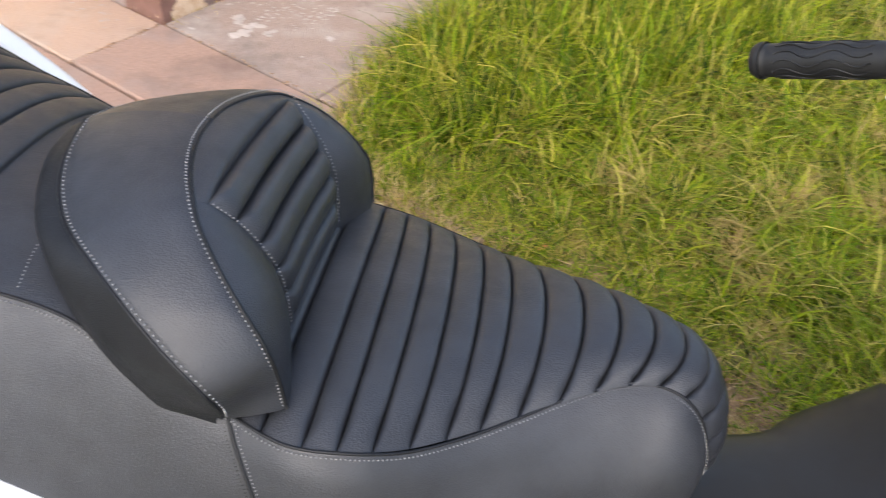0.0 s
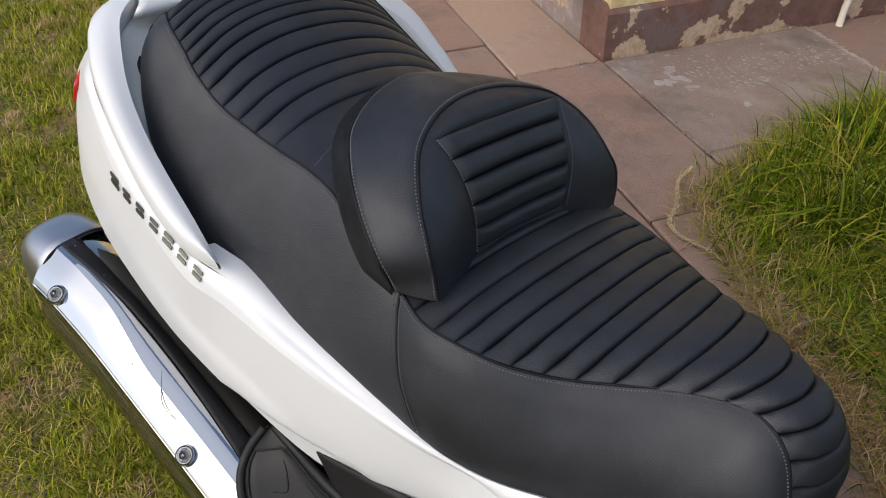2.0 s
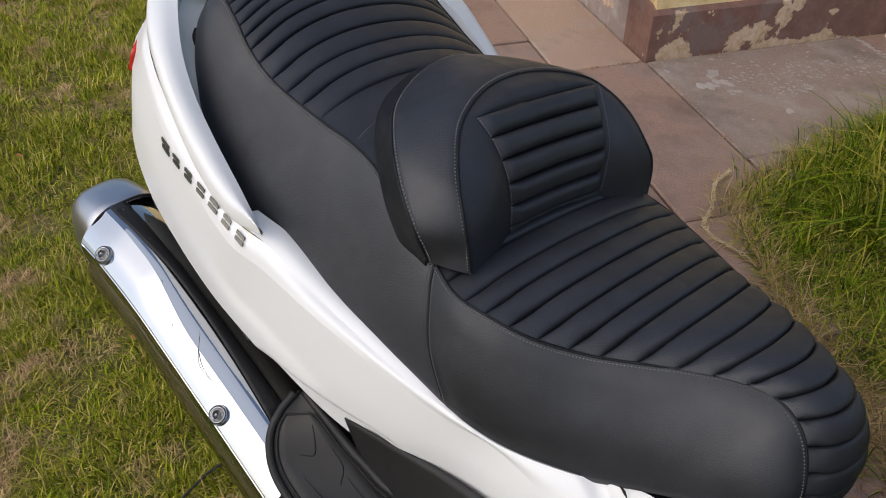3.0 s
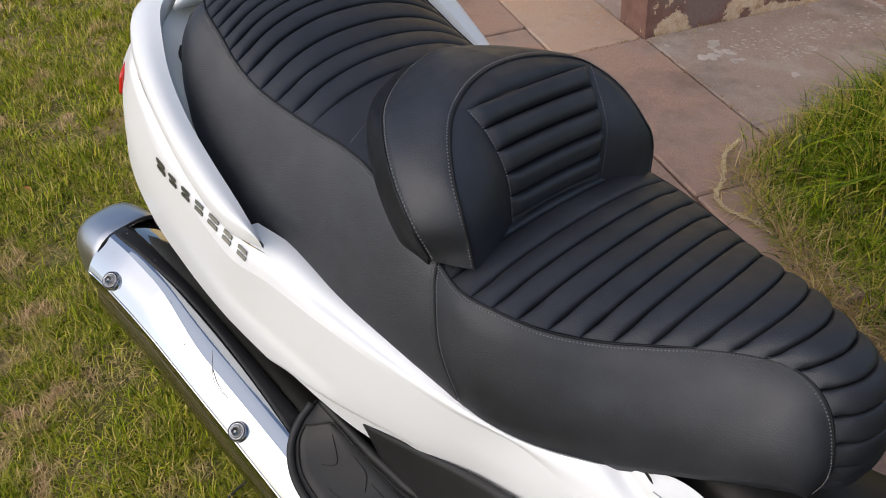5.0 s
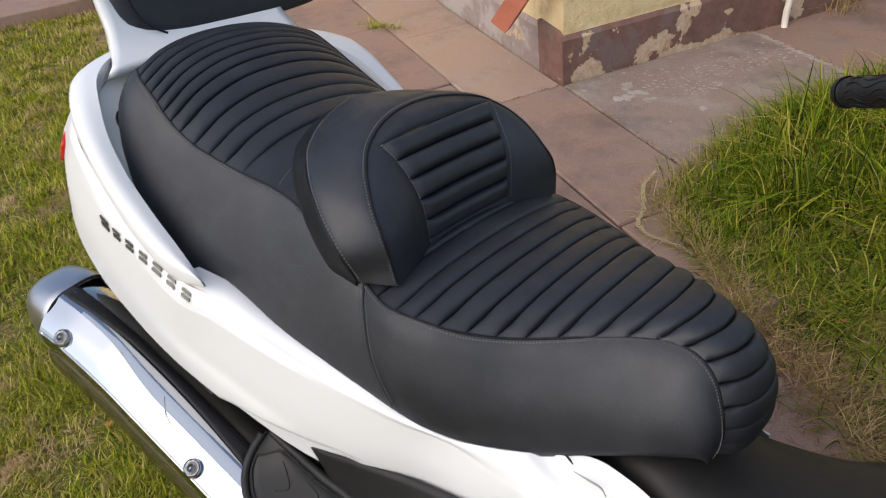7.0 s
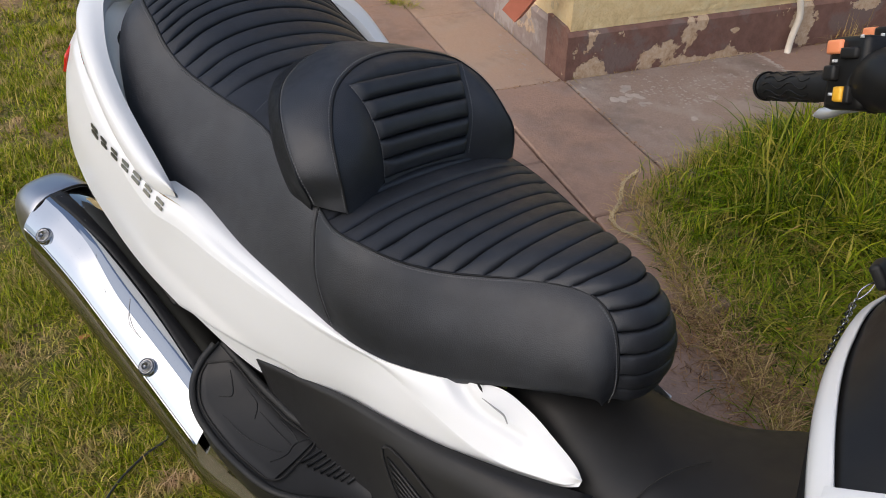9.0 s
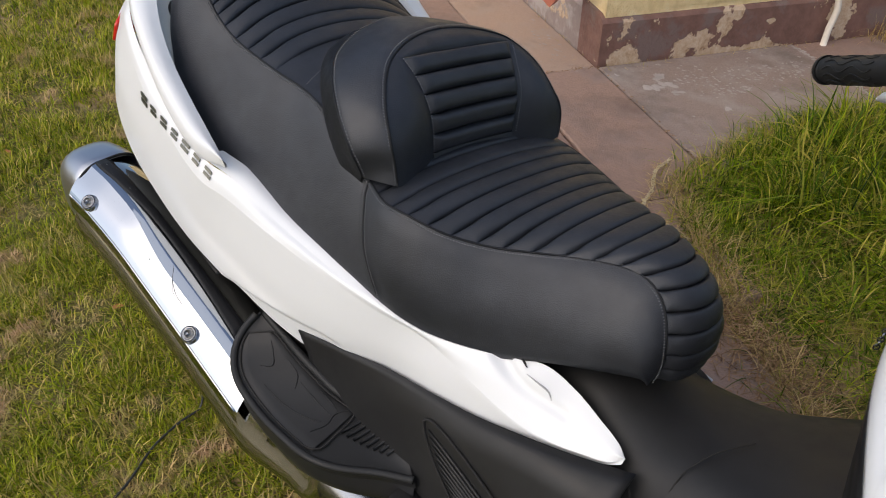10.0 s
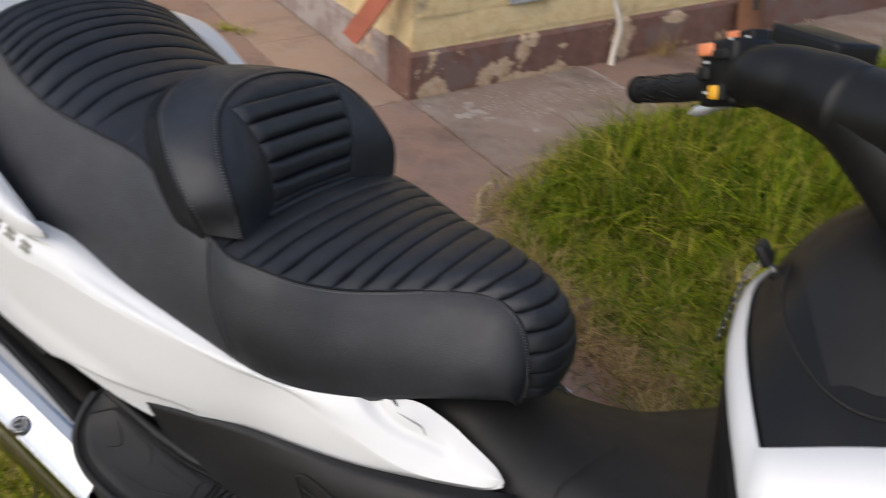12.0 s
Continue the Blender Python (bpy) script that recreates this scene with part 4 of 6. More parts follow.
# ---- grab rail sweeping round the pillion seat
RAIL_UP = [(-0.200, 0.270, 0.824), (-0.285, 0.246, 0.846), (-0.345, 0.241, 0.885), (-0.40, 0.236, 0.928), (-0.448, 0.226, 0.974), (-0.495, 0.203, 1.012), (-0.545, 0.17, 1.040), (-0.595, 0.115, 1.054), (-0.615, 0.05, 1.058), (-0.618, 0.0, 1.059)]
RAIL_OUT = [(-0.200, 0.272, 0.822), (-0.285, 0.273, 0.836), (-0.352, 0.272, 0.876), (-0.415, 0.268, 0.927), (-0.475, 0.256, 0.978), (-0.53, 0.232, 1.010), (-0.59, 0.190, 1.027), (-0.632, 0.125, 1.038), (-0.648, 0.06, 1.042), (-0.650, 0.0, 1.042)]
RAIL_LOW = [(-0.200, 0.270, 0.816), (-0.275, 0.268, 0.806), (-0.345, 0.268, 0.840), (-0.41, 0.263, 0.893), (-0.475, 0.250, 0.945), (-0.535, 0.226, 0.975), (-0.59, 0.182, 0.990), (-0.632, 0.118, 1.0), (-0.646, 0.05, 1.003), (-0.648, 0.0, 1.003)]
RAIL_IN = [(-0.200, 0.268, 0.814), (-0.285, 0.244, 0.822), (-0.345, 0.240, 0.858), (-0.40, 0.236, 0.902), (-0.450, 0.226, 0.950), (-0.500, 0.203, 0.988), (-0.550, 0.168, 1.012), (-0.60, 0.112, 1.024), (-0.618, 0.047, 1.027), (-0.621, 0.0, 1.027)]
rows = [curve(c, 44) for c in (RAIL_UP, RAIL_OUT, RAIL_LOW, RAIL_IN)]
rail = np.array([curve([rows[0][i], (rows[0][i] + rows[1][i]) / 2 + (0, 0.004, 0.006), rows[1][i], rows[2][i], rows[3][i], (rows[3][i] + rows[0][i]) / 2 + (0, -0.002, 0.0), rows[0][i]], 22) for i in range(44)])
both("grab_rail", rail, WHITE_PAINT, scooter, "glossy white grab rail")
# pale inner tray between rail and seat
TRAY = [(-0.22, 0.226, 0.765), (-0.326, 0.222, 0.802), (-0.417, 0.208, 0.872), (-0.455, 0.195, 0.928), (-0.485, 0.175, 0.955), (-0.515, 0.14, 0.97), (-0.53, 0.08, 0.98), (-0.535, 0.0, 0.985)]
both("inner_tray", loft([RAIL_IN[1:], [(x, w, z + 0.004) for x, w, z in TRAY]], 44, 4), WHITE_PLASTIC, scooter, "pale inner plastic tray")
for sgn in (-1, 1):
    tube("tray_clip", [(-0.500, sgn * 0.192, 0.968), (-0.512, sgn * 0.188, 0.984), (-0.526, sgn * 0.182, 0.988)], [0.007, 0.006, 0.004], WHITE_PLASTIC, scooter, n=8, squash=0.4)
    tube("tray_slot", [(-0.490, sgn * 0.176, 0.962), (-0.505, sgn * 0.170, 0.976), (-0.520, sgn * 0.160, 0.984)], [0.005, 0.006, 0.004], DARK_HOLE, scooter, "dark slot beside the seat", n=8, squash=0.4)
both("tail_shell", loft([RAIL_LOW[4:], BODY_TOP[:1] + [(-0.665, 0.11, 0.955), (-0.672, 0.05, 0.95), (-0.673, 0.0, 0.95)]], 24, 3), WHITE_PAINT, scooter)
both("tail_light", loft([[(-0.610, 0.214, 0.925), (-0.640, 0.18, 0.940), (-0.67, 0.12, 0.958), (-0.68, 0.0, 0.96)], [(-0.626, 0.212, 0.890), (-0.655, 0.178, 0.885), (-0.69, 0.12, 0.885), (-0.70, 0.0, 0.885)]], 18, 5), RED_LENS, scooter, "red tail light lens", 0.006)
both("rear_shell", loft([[(-0.655, 0.19, 0.885), (-0.68, 0.1, 0.885), (-0.685, 0.0, 0.885)], [(-0.60, 0.215, 0.72), (-0.63, 0.1, 0.70), (-0.635, 0.0, 0.70)]], 14, 4), WHITE_PAINT, scooter)

# ---- pillion backrest at the tail: white bracket and black pad
span = np.linspace(-1, 1, 13)
rows = []
for x, lo, hi, z in ((-0.545, -0.150, 0.195, 1.026), (-0.572, -0.132, 0.195, 1.040), (-0.598, -0.118, 0.195, 1.058), (-0.620, -0.108, 0.195, 1.09), (-0.636, -0.108, 0.195, 1.13), (-0.660, -0.112, 0.195, 1.21), (-0.682, -0.110, 0.195, 1.29)):
    rows.append([(x - 0.010 * abs(u) * (z < 1.03), (lo + hi) / 2 + (hi - lo) / 2 * u, z + 0.008 * (1 - u * u) * (z < 1.03)) for u in span])
bracket = loft(rows, 26, 20)
sheet("backrest_bracket", bracket, WHITE_PAINT, scooter, "white moulded backrest bracket", 0.016, turn=True)
pad_rows = []
for z, x, w in ((1.054, -0.608, 0.13), (1.057, -0.604, 0.160), (1.067, -0.602, 0.178), (1.095, -0.606, 0.188), (1.14, -0.615, 0.192), (1.20, -0.629, 0.192), (1.27, -0.647, 0.190), (1.295, -0.654, 0.17), (1.305, -0.658, 0.12)):
    a = np.linspace(0, 2 * np.pi, 36, endpoint=False)
    pad_rows.append([(x - 0.012 + 0.026 * np.sin(t), 0.098 + w * np.sign(np.cos(t)) * abs(np.cos(t)) ** 0.45, z + 0.012 * np.cos(t) * (z < 1.09)) for t in a])
pv, pf = grid_data(np.array(pad_rows), close_v=True)
pf = pf + [tuple(range(35, -1, -1)), tuple(8 * 36 + k for k in range(36))]
pad = mesh_object("pillion_backrest", pv, pf, VINYL, scooter, "black vinyl pillion backrest pad")
tube("piping", [(-0.588, -0.025, 1.072), (-0.590, -0.052, 1.09), (-0.596, -0.070, 1.12), (-0.608, -0.078, 1.18), (-0.624, -0.078, 1.25)], [0.0022], VINYL_DARK, pad, n=24, sides=6)

# ---- exhaust on the right
exhaust = new("exhaust_pipe")
exhaust.parent = scooter


def ex_centre(x):
    return np.array([x, -0.240, np.interp(x, [-0.76, -0.70, -0.625, -0.56, -0.45, -0.24, -0.03, 0.08], [0.590, 0.588, 0.583, 0.575, 0.545, 0.462, 0.375, 0.33])])


def ex_point(x, deg, grow=1.0, add=0.0):
    """Round the silencer: 0 degrees is up, 90 outwards."""
    t = radians(deg)
    up = 0.086 if abs(deg) <= 90 else 0.108
    side = 0.076 + 0.030 * float(smooth_step(deg, 82, 125))
    return ex_centre(x) + np.array([0, -(side * grow + add) * math.sin(t), (up * grow + add) * math.cos(t)])


ring = np.linspace(-180, 180, 37)[:-1]
xs = np.r_[0.064, 0.062, np.linspace(0.05, -0.625, 22)]
can = np.array([[ex_point(x, d, (0.02, 0.5)[i] if i < 2 else (0.94 - 0.34 * float(smooth_step(x, -0.10, 0.05))) if i < 23 else 0.90) for d in ring] for i, x in enumerate(xs)])
sheet("silencer", can, POLISHED, exhaust, "polished silencer", close_v=True, turn=False)
cap_ring = np.linspace(-180, 180, 41)[:-1]
cap_x = [(-0.616, 0.97), (-0.620, 1.0), (-0.640, 0.995), (-0.675, 0.955), (-0.698, 0.905), (-0.711, 0.84), (-0.718, 0.74), (-0.719, 0.62), (-0.715, 0.55), (-0.68, 0.52)]


def cap_point(x, deg, grow):
    """Round the end cap, whose section is softly squared."""
    t = radians(deg)
    r = 0.94 * grow / (abs(math.cos(t - 0.14)) ** 3.0 + abs(math.sin(t - 0.14)) ** 3.0) ** (1 / 3.0)
    return ex_centre(x) + np.array([0, -0.078 * r * math.sin(t), 0.088 * r * math.cos(t)])


sheet("end_cap", np.array([[cap_point(x, d, g) for d in cap_ring] for x, g in cap_x]), CAP_METAL, exhaust, "smoked chrome end cap", close_v=True, turn=False)
tube("cap_joint", [cap_point(-0.6185, d, 1.004) for d in np.linspace(-180, 180, 41)], [0.0022], DARK_HOLE, exhaust, "dark joint before the end cap", n=80, sides=6, caps=False)
INNER_FACE = [(0.014, 0.0570), (0.004, 0.0670), (-0.016, 0.0765), (-0.038, 0.0745), (-0.060, 0.0665)]
OUTER_FACE = [(-0.060, 0.0665), (-0.072, 0.0520), (-0.084, 0.0360), (-0.0885, 0.0270)]
LIP = [(-0.0885, 0.0270), (-0.0895, 0.0200), (-0.0885, 0.0080), (-0.086, -0.004)]


def shield_point(x, y, z):
    return ex_centre(x) + np.array([0, y, z])


shield_x = np.linspace(-0.085, -0.622, 30)


def crease_shift(x):
    """The crease between the two faces drifts inwards towards the tail."""
    return 0.016 * float(smooth_step(-x, 0.33, 0.50)) * np.array([0, 1.0, 0.55])


faces_of = []
for prof, n_across in ((INNER_FACE, 14), (OUTER_FACE, 10), (LIP, 6)):
    rows = []
    for x in shield_x:
        pts = [shield_point(x, y, z) for y, z in prof]
        if prof is INNER_FACE:
            pts[-1] = pts[-1] + crease_shift(x)
            pts[-2] = pts[-2] + crease_shift(x) * 0.6
        elif prof is OUTER_FACE:
            pts[0] = pts[0] + crease_shift(x)
        rows.append(curve(pts, n_across))
    faces_of.append((np.array(rows), True))
hv, hf = join_grids(faces_of)
mesh_object("heat_shield", hv, hf, CHROME, exhaust, "chrome heat shield with fine scratches")
for x in (-0.556, -0.2305):
    c = shield_point(x, -0.0805, 0.0395)
    d = np.array([0.25, -0.66, 0.70])
    d /= np.linalg.norm(d)
    cup = tube("bolt_cup", [c - d * 0.004, c + d * 0.005, c + d * 0.0085], [0.0165, 0.0165, 0.0145], CHROME, exhaust, "bright chrome bolt cup", n=8, sides=28)
    e1 = np.cross(d, [0, 0, 1.0])
    e1 /= np.linalg.norm(e1)
    e2 = np.cross(d, e1)
    tube("cup_groove", [c + d * 0.0086 + 0.0115 * (math.cos(t) * e1 + math.sin(t) * e2) for t in np.linspace(0, 2 * np.pi, 17)], [0.0012], CHROME_DARK, cup, n=34, sides=6, caps=False)
    tube("bolt", [c + d * 0.007, c + d * 0.0115, c + d * 0.013], [0.0088, 0.0085, 0.0065], STEEL, cup, n=6, sides=18)
    tube("bolt_socket", [c + d * 0.0125, c + d * 0.0134], [0.0036, 0.0036], CHROME_DARK, cup, n=3, sides=6)
for px0, bend in ((-0.405, 0.006), (-0.300, -0.004)):
    tube("scratch", [shield_point(px0 - 0.035, -0.046, 0.0752), shield_point(px0, -0.066 + bend, 0.0605), shield_point(px0 + 0.03, -0.0685, 0.0575)], [0.0003, 0.0008, 0.0003], CHROME_DARK, exhaust, "fine dark scratch", n=14, sides=5)
tube("edge_bead", [shield_point(x, -0.0890, 0.0245) for x in np.linspace(-0.09, -0.62, 12)], [0.0026], CHROME, exhaust, "bright rolled edge of the shield", n=40, sides=8)
tube("header", [ex_point(-0.05, 0, 0.0), (0.05, -0.22, 0.33), (0.18, -0.2, 0.28), (0.4, -0.16, 0.25)], [0.065, 0.05, 0.035, 0.03], CHROME_DARK, exhaust, n=20)

# matt black strip lying along the inner edge of the shield
strip = []
for i, x in enumerate(np.linspace(-0.165, -0.616, 30)):
    t = i / 29
    wide = np.linspace(0.026, -0.036 + 0.012 * math.sin(math.pi * min(1.0, t / 0.92)), 13)
    strip.append([ex_centre(x) + np.array([0, y, 0.0040 + float(np.interp(-y, [-0.026, -0.014, -0.004, 0.016, 0.038, 0.060], [0.040, 0.0570, 0.0670, 0.0765, 0.0745, 0.0665]))]) for y in wide])
sheet("shield_strip", np.array(strip), STRIP_BLACK, exhaust, "speckled matt black strip", 0.004, turn=True)

# black inner guard between silencer and body
guard = loft([[(x, -w + 0.012, z + 0.012) for x, w, z in BODY_LOW[1:9]], [(-0.62, -0.205, 0.70), (-0.56, -0.205, 0.66), (-0.48, -0.20, 0.61), (-0.38, -0.195, 0.565), (-0.28, -0.19, 0.53), (-0.19, -0.19, 0.50), (-0.1, -0.19, 0.47), (-0.03, -0.19, 0.45)]], 30, 5)
sheet("inner_guard", guard, PLASTIC_DUSTY, scooter, "dusty black plastic guard", turn=True)
bm = box_bm((0.075, 0.016, 0.040), (-0.325, -0.222, 0.556), 0.006, Matrix.Rotation(radians(18), 4, "Y"))
clip = part("guard_clip", bm, PLASTIC_DUSTY, scooter, "black bracket behind the silencer")
tube("clip_washer", [(-0.332, -0.229, 0.5600), (-0.333, -0.2325, 0.5635)], [0.0150, 0.0150], PLASTIC, clip, n=4, sides=20)
tube("clip_bolt", [(-0.333, -0.2320, 0.5630), (-0.334, -0.2365, 0.5680)], [0.0088, 0.0075], STEEL, clip, n=4, sides=12)
tube("clip_socket", [(-0.334, -0.2362, 0.5678), (-0.334, -0.2370, 0.5686)], [0.0034, 0.0034], DARK_HOLE, clip, n=3, sides=6)

# ---- black lower side, pillion footboards and floor
PANEL_TOP = [(-0.0522, 0.2324, 0.5715), (0.051, 0.2288, 0.591), (0.1363, 0.2215, 0.605), (0.2228, 0.2155, 0.611), (0.3025, 0.2065, 0.616), (0.3765, 0.1965, 0.626), (0.4506, 0.180, 0.634), (0.53, 0.156, 0.644)]
PANEL_STEP = [(-0.03, 0.222, 0.515), (0.05, 0.226, 0.535), (0.13, 0.229, 0.555), (0.218, 0.229, 0.572), (0.30, 0.226, 0.588), (0.375, 0.22, 0.60), (0.45, 0.214, 0.605), (0.53, 0.205, 0.605)]
PANEL_LOW = [(0.0, 0.222, 0.44), (0.06, 0.226, 0.44), (0.13, 0.230, 0.44), (0.218, 0.232, 0.43), (0.30, 0.236, 0.42), (0.375, 0.238, 0.41), (0.45, 0.24, 0.40), (0.53, 0.245, 0.38)]
sheet("lower_panel", flip_y(loft([PANEL_TOP, PANEL_STEP, PANEL_LOW], 40, 14)), PLASTIC_DUSTY, scooter, "matt black lower panel", 0.003, turn=True)
sheet("lower_panel", loft([PANEL_TOP[:6], PANEL_STEP[:6], PANEL_LOW[:6]], 40, 14), PLASTIC_DUSTY, scooter, "matt black lower panel", 0.003)
for sgn in (-1, 1):
    top_rim = [(0.233, 0.572), (0.242, 0.5795), (0.256, 0.579), (0.294, 0.567), (0.363, 0.535), (0.44, 0.492)]
    rear_rim = [(0.233, 0.572), (0.238, 0.555), (0.264, 0.517), (0.297, 0.484), (0.345, 0.44)]
    for rim in (top_rim, rear_rim):
        tube("grille_gap", [(x, sgn * (0.2310 + 0.052 * (0.575 - z)), z) for x, z in rim], [0.0022], DARK_HOLE, scooter, "dark outline of the ribbed grille", n=30, sides=6)
    for k in range(11):
        z0 = 0.562 - 0.0105 * k
        x0 = float(np.interp(-z0, [-0.572, -0.555, -0.517, -0.484, -0.44], [0.233, 0.238, 0.264, 0.297, 0.345])) + 0.008
        slat = [(x0 + d, z0 - 0.40 * d - 0.35 * d * d) for d in (0.0, 0.04, 0.09, 0.14)]
        tube("grille_slat", [(x, sgn * (0.2310 + 0.052 * (0.575 - z)), z) for x, z in slat], [0.0012, 0.0028, 0.0028, 0.0028], PLASTIC_DUSTY, scooter, n=10, sides=6)

FB_OUT = [(-0.158, 0.229, 0.549), (-0.161, 0.250, 0.534), (-0.156, 0.277, 0.508), (-0.147, 0.289, 0.494), (-0.112, 0.311, 0.476), (-0.043, 0.322, 0.458), (0.035, 0.328, 0.455), (0.10, 0.325, 0.455), (0.145, 0.305, 0.456), (0.19, 0.271, 0.460), (0.24, 0.243, 0.464)]
FB_IN = [(-0.150, 0.226, 0.548), (-0.125, 0.225, 0.538), (-0.085, 0.224, 0.525), (-0.045, 0.224, 0.512), (-0.005, 0.222, 0.502), (0.030, 0.222, 0.495), (0.065, 0.216, 0.489), (0.10, 0.212, 0.484), (0.15, 0.216, 0.482), (0.21, 0.226, 0.484)]
FB_SKIRT = [(-0.150, 0.290, 0.470), (-0.11, 0.306, 0.445), (-0.04, 0.314, 0.422), (0.05, 0.320, 0.413), (0.10, 0.316, 0.413), (0.15, 0.296, 0.412), (0.20, 0.262, 0.412), (0.25, 0.240, 0.41)]


def board_point(u, v, up=0.0):
    """u runs along the footboard from its rear corner, v from the outer edge (0) to the body (1)."""
    i = u * 60
    k = min(int(i), 59)
    q = i - k
    o, n = fb_o[k] * (1 - q) + fb_o[k + 1] * q, fb_i[k] * (1 - q) + fb_i[k + 1] * q
    return o * (1 - v) + n * v + np.array([0, 0, up - 0.004 * math.sin(math.pi * v)])


fb_o, fb_i = curve(FB_OUT, 61), curve(FB_IN, 61)
both("footboard_lip", loft([[(x + 0.02, w - 0.06, z - 0.03) for x, w, z in FB_SKIRT], [(x + 0.006, w - 0.010, z - 0.010) for x, w, z in FB_SKIRT], [(x, w + 0.003, z) for x, w, z in FB_SKIRT], [(x, w - 0.003, z - 0.012) for x, w, z in FB_OUT[3:]]], 46, 14), GLOSS_BLACK, scooter, "gloss black footboard lip")
top_rows = np.array([[board_point(u, v) for v in np.linspace(0, 1, 12)] for u in np.linspace(0, 1, 61)])
side_rows = np.array([[p + np.array([0.004, -0.004 * q, -0.015 * q]) for q in (1.0, 0.5, 0.0)] for p in fb_o])
fv, ff = join_grids([(top_rows, False), (side_rows, False)])
gv, gf = join_grids([(flip_y(top_rows), True), (flip_y(side_rows), True)])
mesh_object("footboard", fv, ff, RUBBER, scooter, "black rubber pillion footboard")
mesh_object("footboard", gv, gf, RUBBER, scooter, "black rubber pillion footboard")
for sgn in (-1, 1):
    m3 = np.array([1, sgn, 1])
    tube("footboard_rim", [p * m3 + (0, 0, 0.001) for p in list(fb_o[1:58:4]) + [fb_o[60]]], [0.0065], RUBBER, scooter, n=60, sides=10)
    tube("footboard_rim", [p * m3 + (0, 0, 0.002) for p in fb_i[0::5]], [0.0065, 0.008, 0.008, 0.006], RUBBER, scooter, n=50, sides=10)
    us = np.linspace(0.10, 0.66, 30)
    lo_v, hi_v = 0.10 + 0.10 * np.exp(-((us - 0.10) / 0.04)), 0.90 - 0.10 * np.exp(-((us - 0.10) / 0.03))
    mg = np.array([[board_point(u, a0 + (a1 - a0) * q, 0.0045 - 0.0035 * (q in (0.0, 1.0))) for q in np.linspace(0, 1, 12)] for u, a0, a1 in zip(us, lo_v, hi_v)])
    sheet("tread_mat", mg * m3, PLASTIC_DUSTY, scooter, "textured black rubber mat", turn=sgn < 0)
    line = [board_point(u, a0, 0.0035) for u, a0 in zip(us[::2], lo_v[::2])] + [board_point(0.675, v, 0.0035) for v in (0.2, 0.5, 0.8)] + [board_point(u, a1, 0.0035) for u, a1 in zip(us[::-2], hi_v[::-2])]
    line.append(line[0])
    tube("mat_groove", [p * m3 for p in line], [0.0016], DARK_HOLE, scooter, n=110, sides=6)
    for pts in (((0.16, 0.72), (0.22, 0.66), (0.27, 0.56), (0.25, 0.40)), ((0.28, 0.80), (0.36, 0.76), (0.41, 0.60)), ((0.33, 0.30), (0.45, 0.34), (0.56, 0.44), (0.60, 0.52)), ((0.40, 0.72), (0.50, 0.70), (0.60, 0.66)), ((0.48, 0.84), (0.57, 0.80), (0.62, 0.74)), ((0.60, 0.30), (0.62, 0.52), (0.61, 0.70), (0.64, 0.88))):
        tube("tread_line", [board_point(u, v, 0.0050) * m3 for u, v in pts], [0.0006, 0.0014, 0.0006], RUBBER, scooter, n=14, sides=6)
    for k in range(8):
        u = 0.70 + 0.03 * k
        tube("tread_ridge", [board_point(u - 0.02, 0.55, 0.003) * m3, board_point(u, 0.75, 0.003) * m3, board_point(u + 0.02, 0.95, 0.002) * m3], [0.0026], RUBBER, scooter, n=6, sides=6)
    fl = loft([[(0.22, sgn * 0.23, 0.44), (0.45, sgn * 0.24, 0.38), (0.7, sgn * 0.24, 0.36), (0.86, sgn * 0.24, 0.45)], [(0.22, sgn * 0.27, 0.435), (0.45, sgn * 0.33, 0.375), (0.7, sgn * 0.34, 0.355), (0.86, sgn * 0.33, 0.45)],
               [(0.2, sgn * 0.26, 0.37), (0.45, sgn * 0.30, 0.31), (0.7, sgn * 0.31, 0.30), (0.86, sgn * 0.31, 0.40)]], 20, 8)
    sheet("floorboard", fl, PLASTIC_DUSTY, scooter, "black ribbed floorboard", 0.006, turn=sgn < 0)

# ---- centre tunnel from under the seat nose to the leg shield
tun = []
for x, zt, wt in ((0.34, 0.715, 0.060), (0.42, 0.705, 0.064), (0.47, 0.690, 0.072), (0.52, 0.681, 0.082), (0.58, 0.683, 0.092), (0.64, 0.692, 0.105), (0.70, 0.708, 0.12), (0.78, 0.745, 0.14)):
    tun.append([(x, -0.236, 0.40), (x, -0.215, 0.48), (x, -(wt + 0.085), 0.56), (x, -(wt + 0.055), 0.63), (x, -(wt + 0.02), zt - 0.022), (x, -wt * 0.6, zt - 0.004), (x, 0, zt),
                (x, wt * 0.6, zt - 0.004), (x, wt + 0.02, zt - 0.022), (x, wt + 0.055, 0.63), (x, wt + 0.085, 0.56), (x, 0.215, 0.48), (x, 0.236, 0.40)])
tg = np.array([curve(r, 40) for r in tun])
tg = np.array([curve(tg[:, j], 36) for j in range(40)])
sheet("centre_tunnel", np.swapaxes(tg, 0, 1), PLASTIC_DUSTY, scooter, "matt black centre tunnel")
seam_pts = [(0.575, -0.125, 0.655), (0.583, -0.105, 0.672), (0.60, -0.075, 0.688), (0.625, -0.03, 0.693)]
tube("tunnel_seam", [(0.570, -0.165, 0.60)] + seam_pts, [0.0010], DARK_HOLE, scooter, n=24, sides=6)
tube("tunnel_seam", [(0.515, -0.158, 0.642), (0.535, -0.165, 0.61), (0.55, -0.19, 0.55), (0.56, -0.215, 0.48)], [0.0010], DARK_HOLE, scooter, n=20, sides=6)
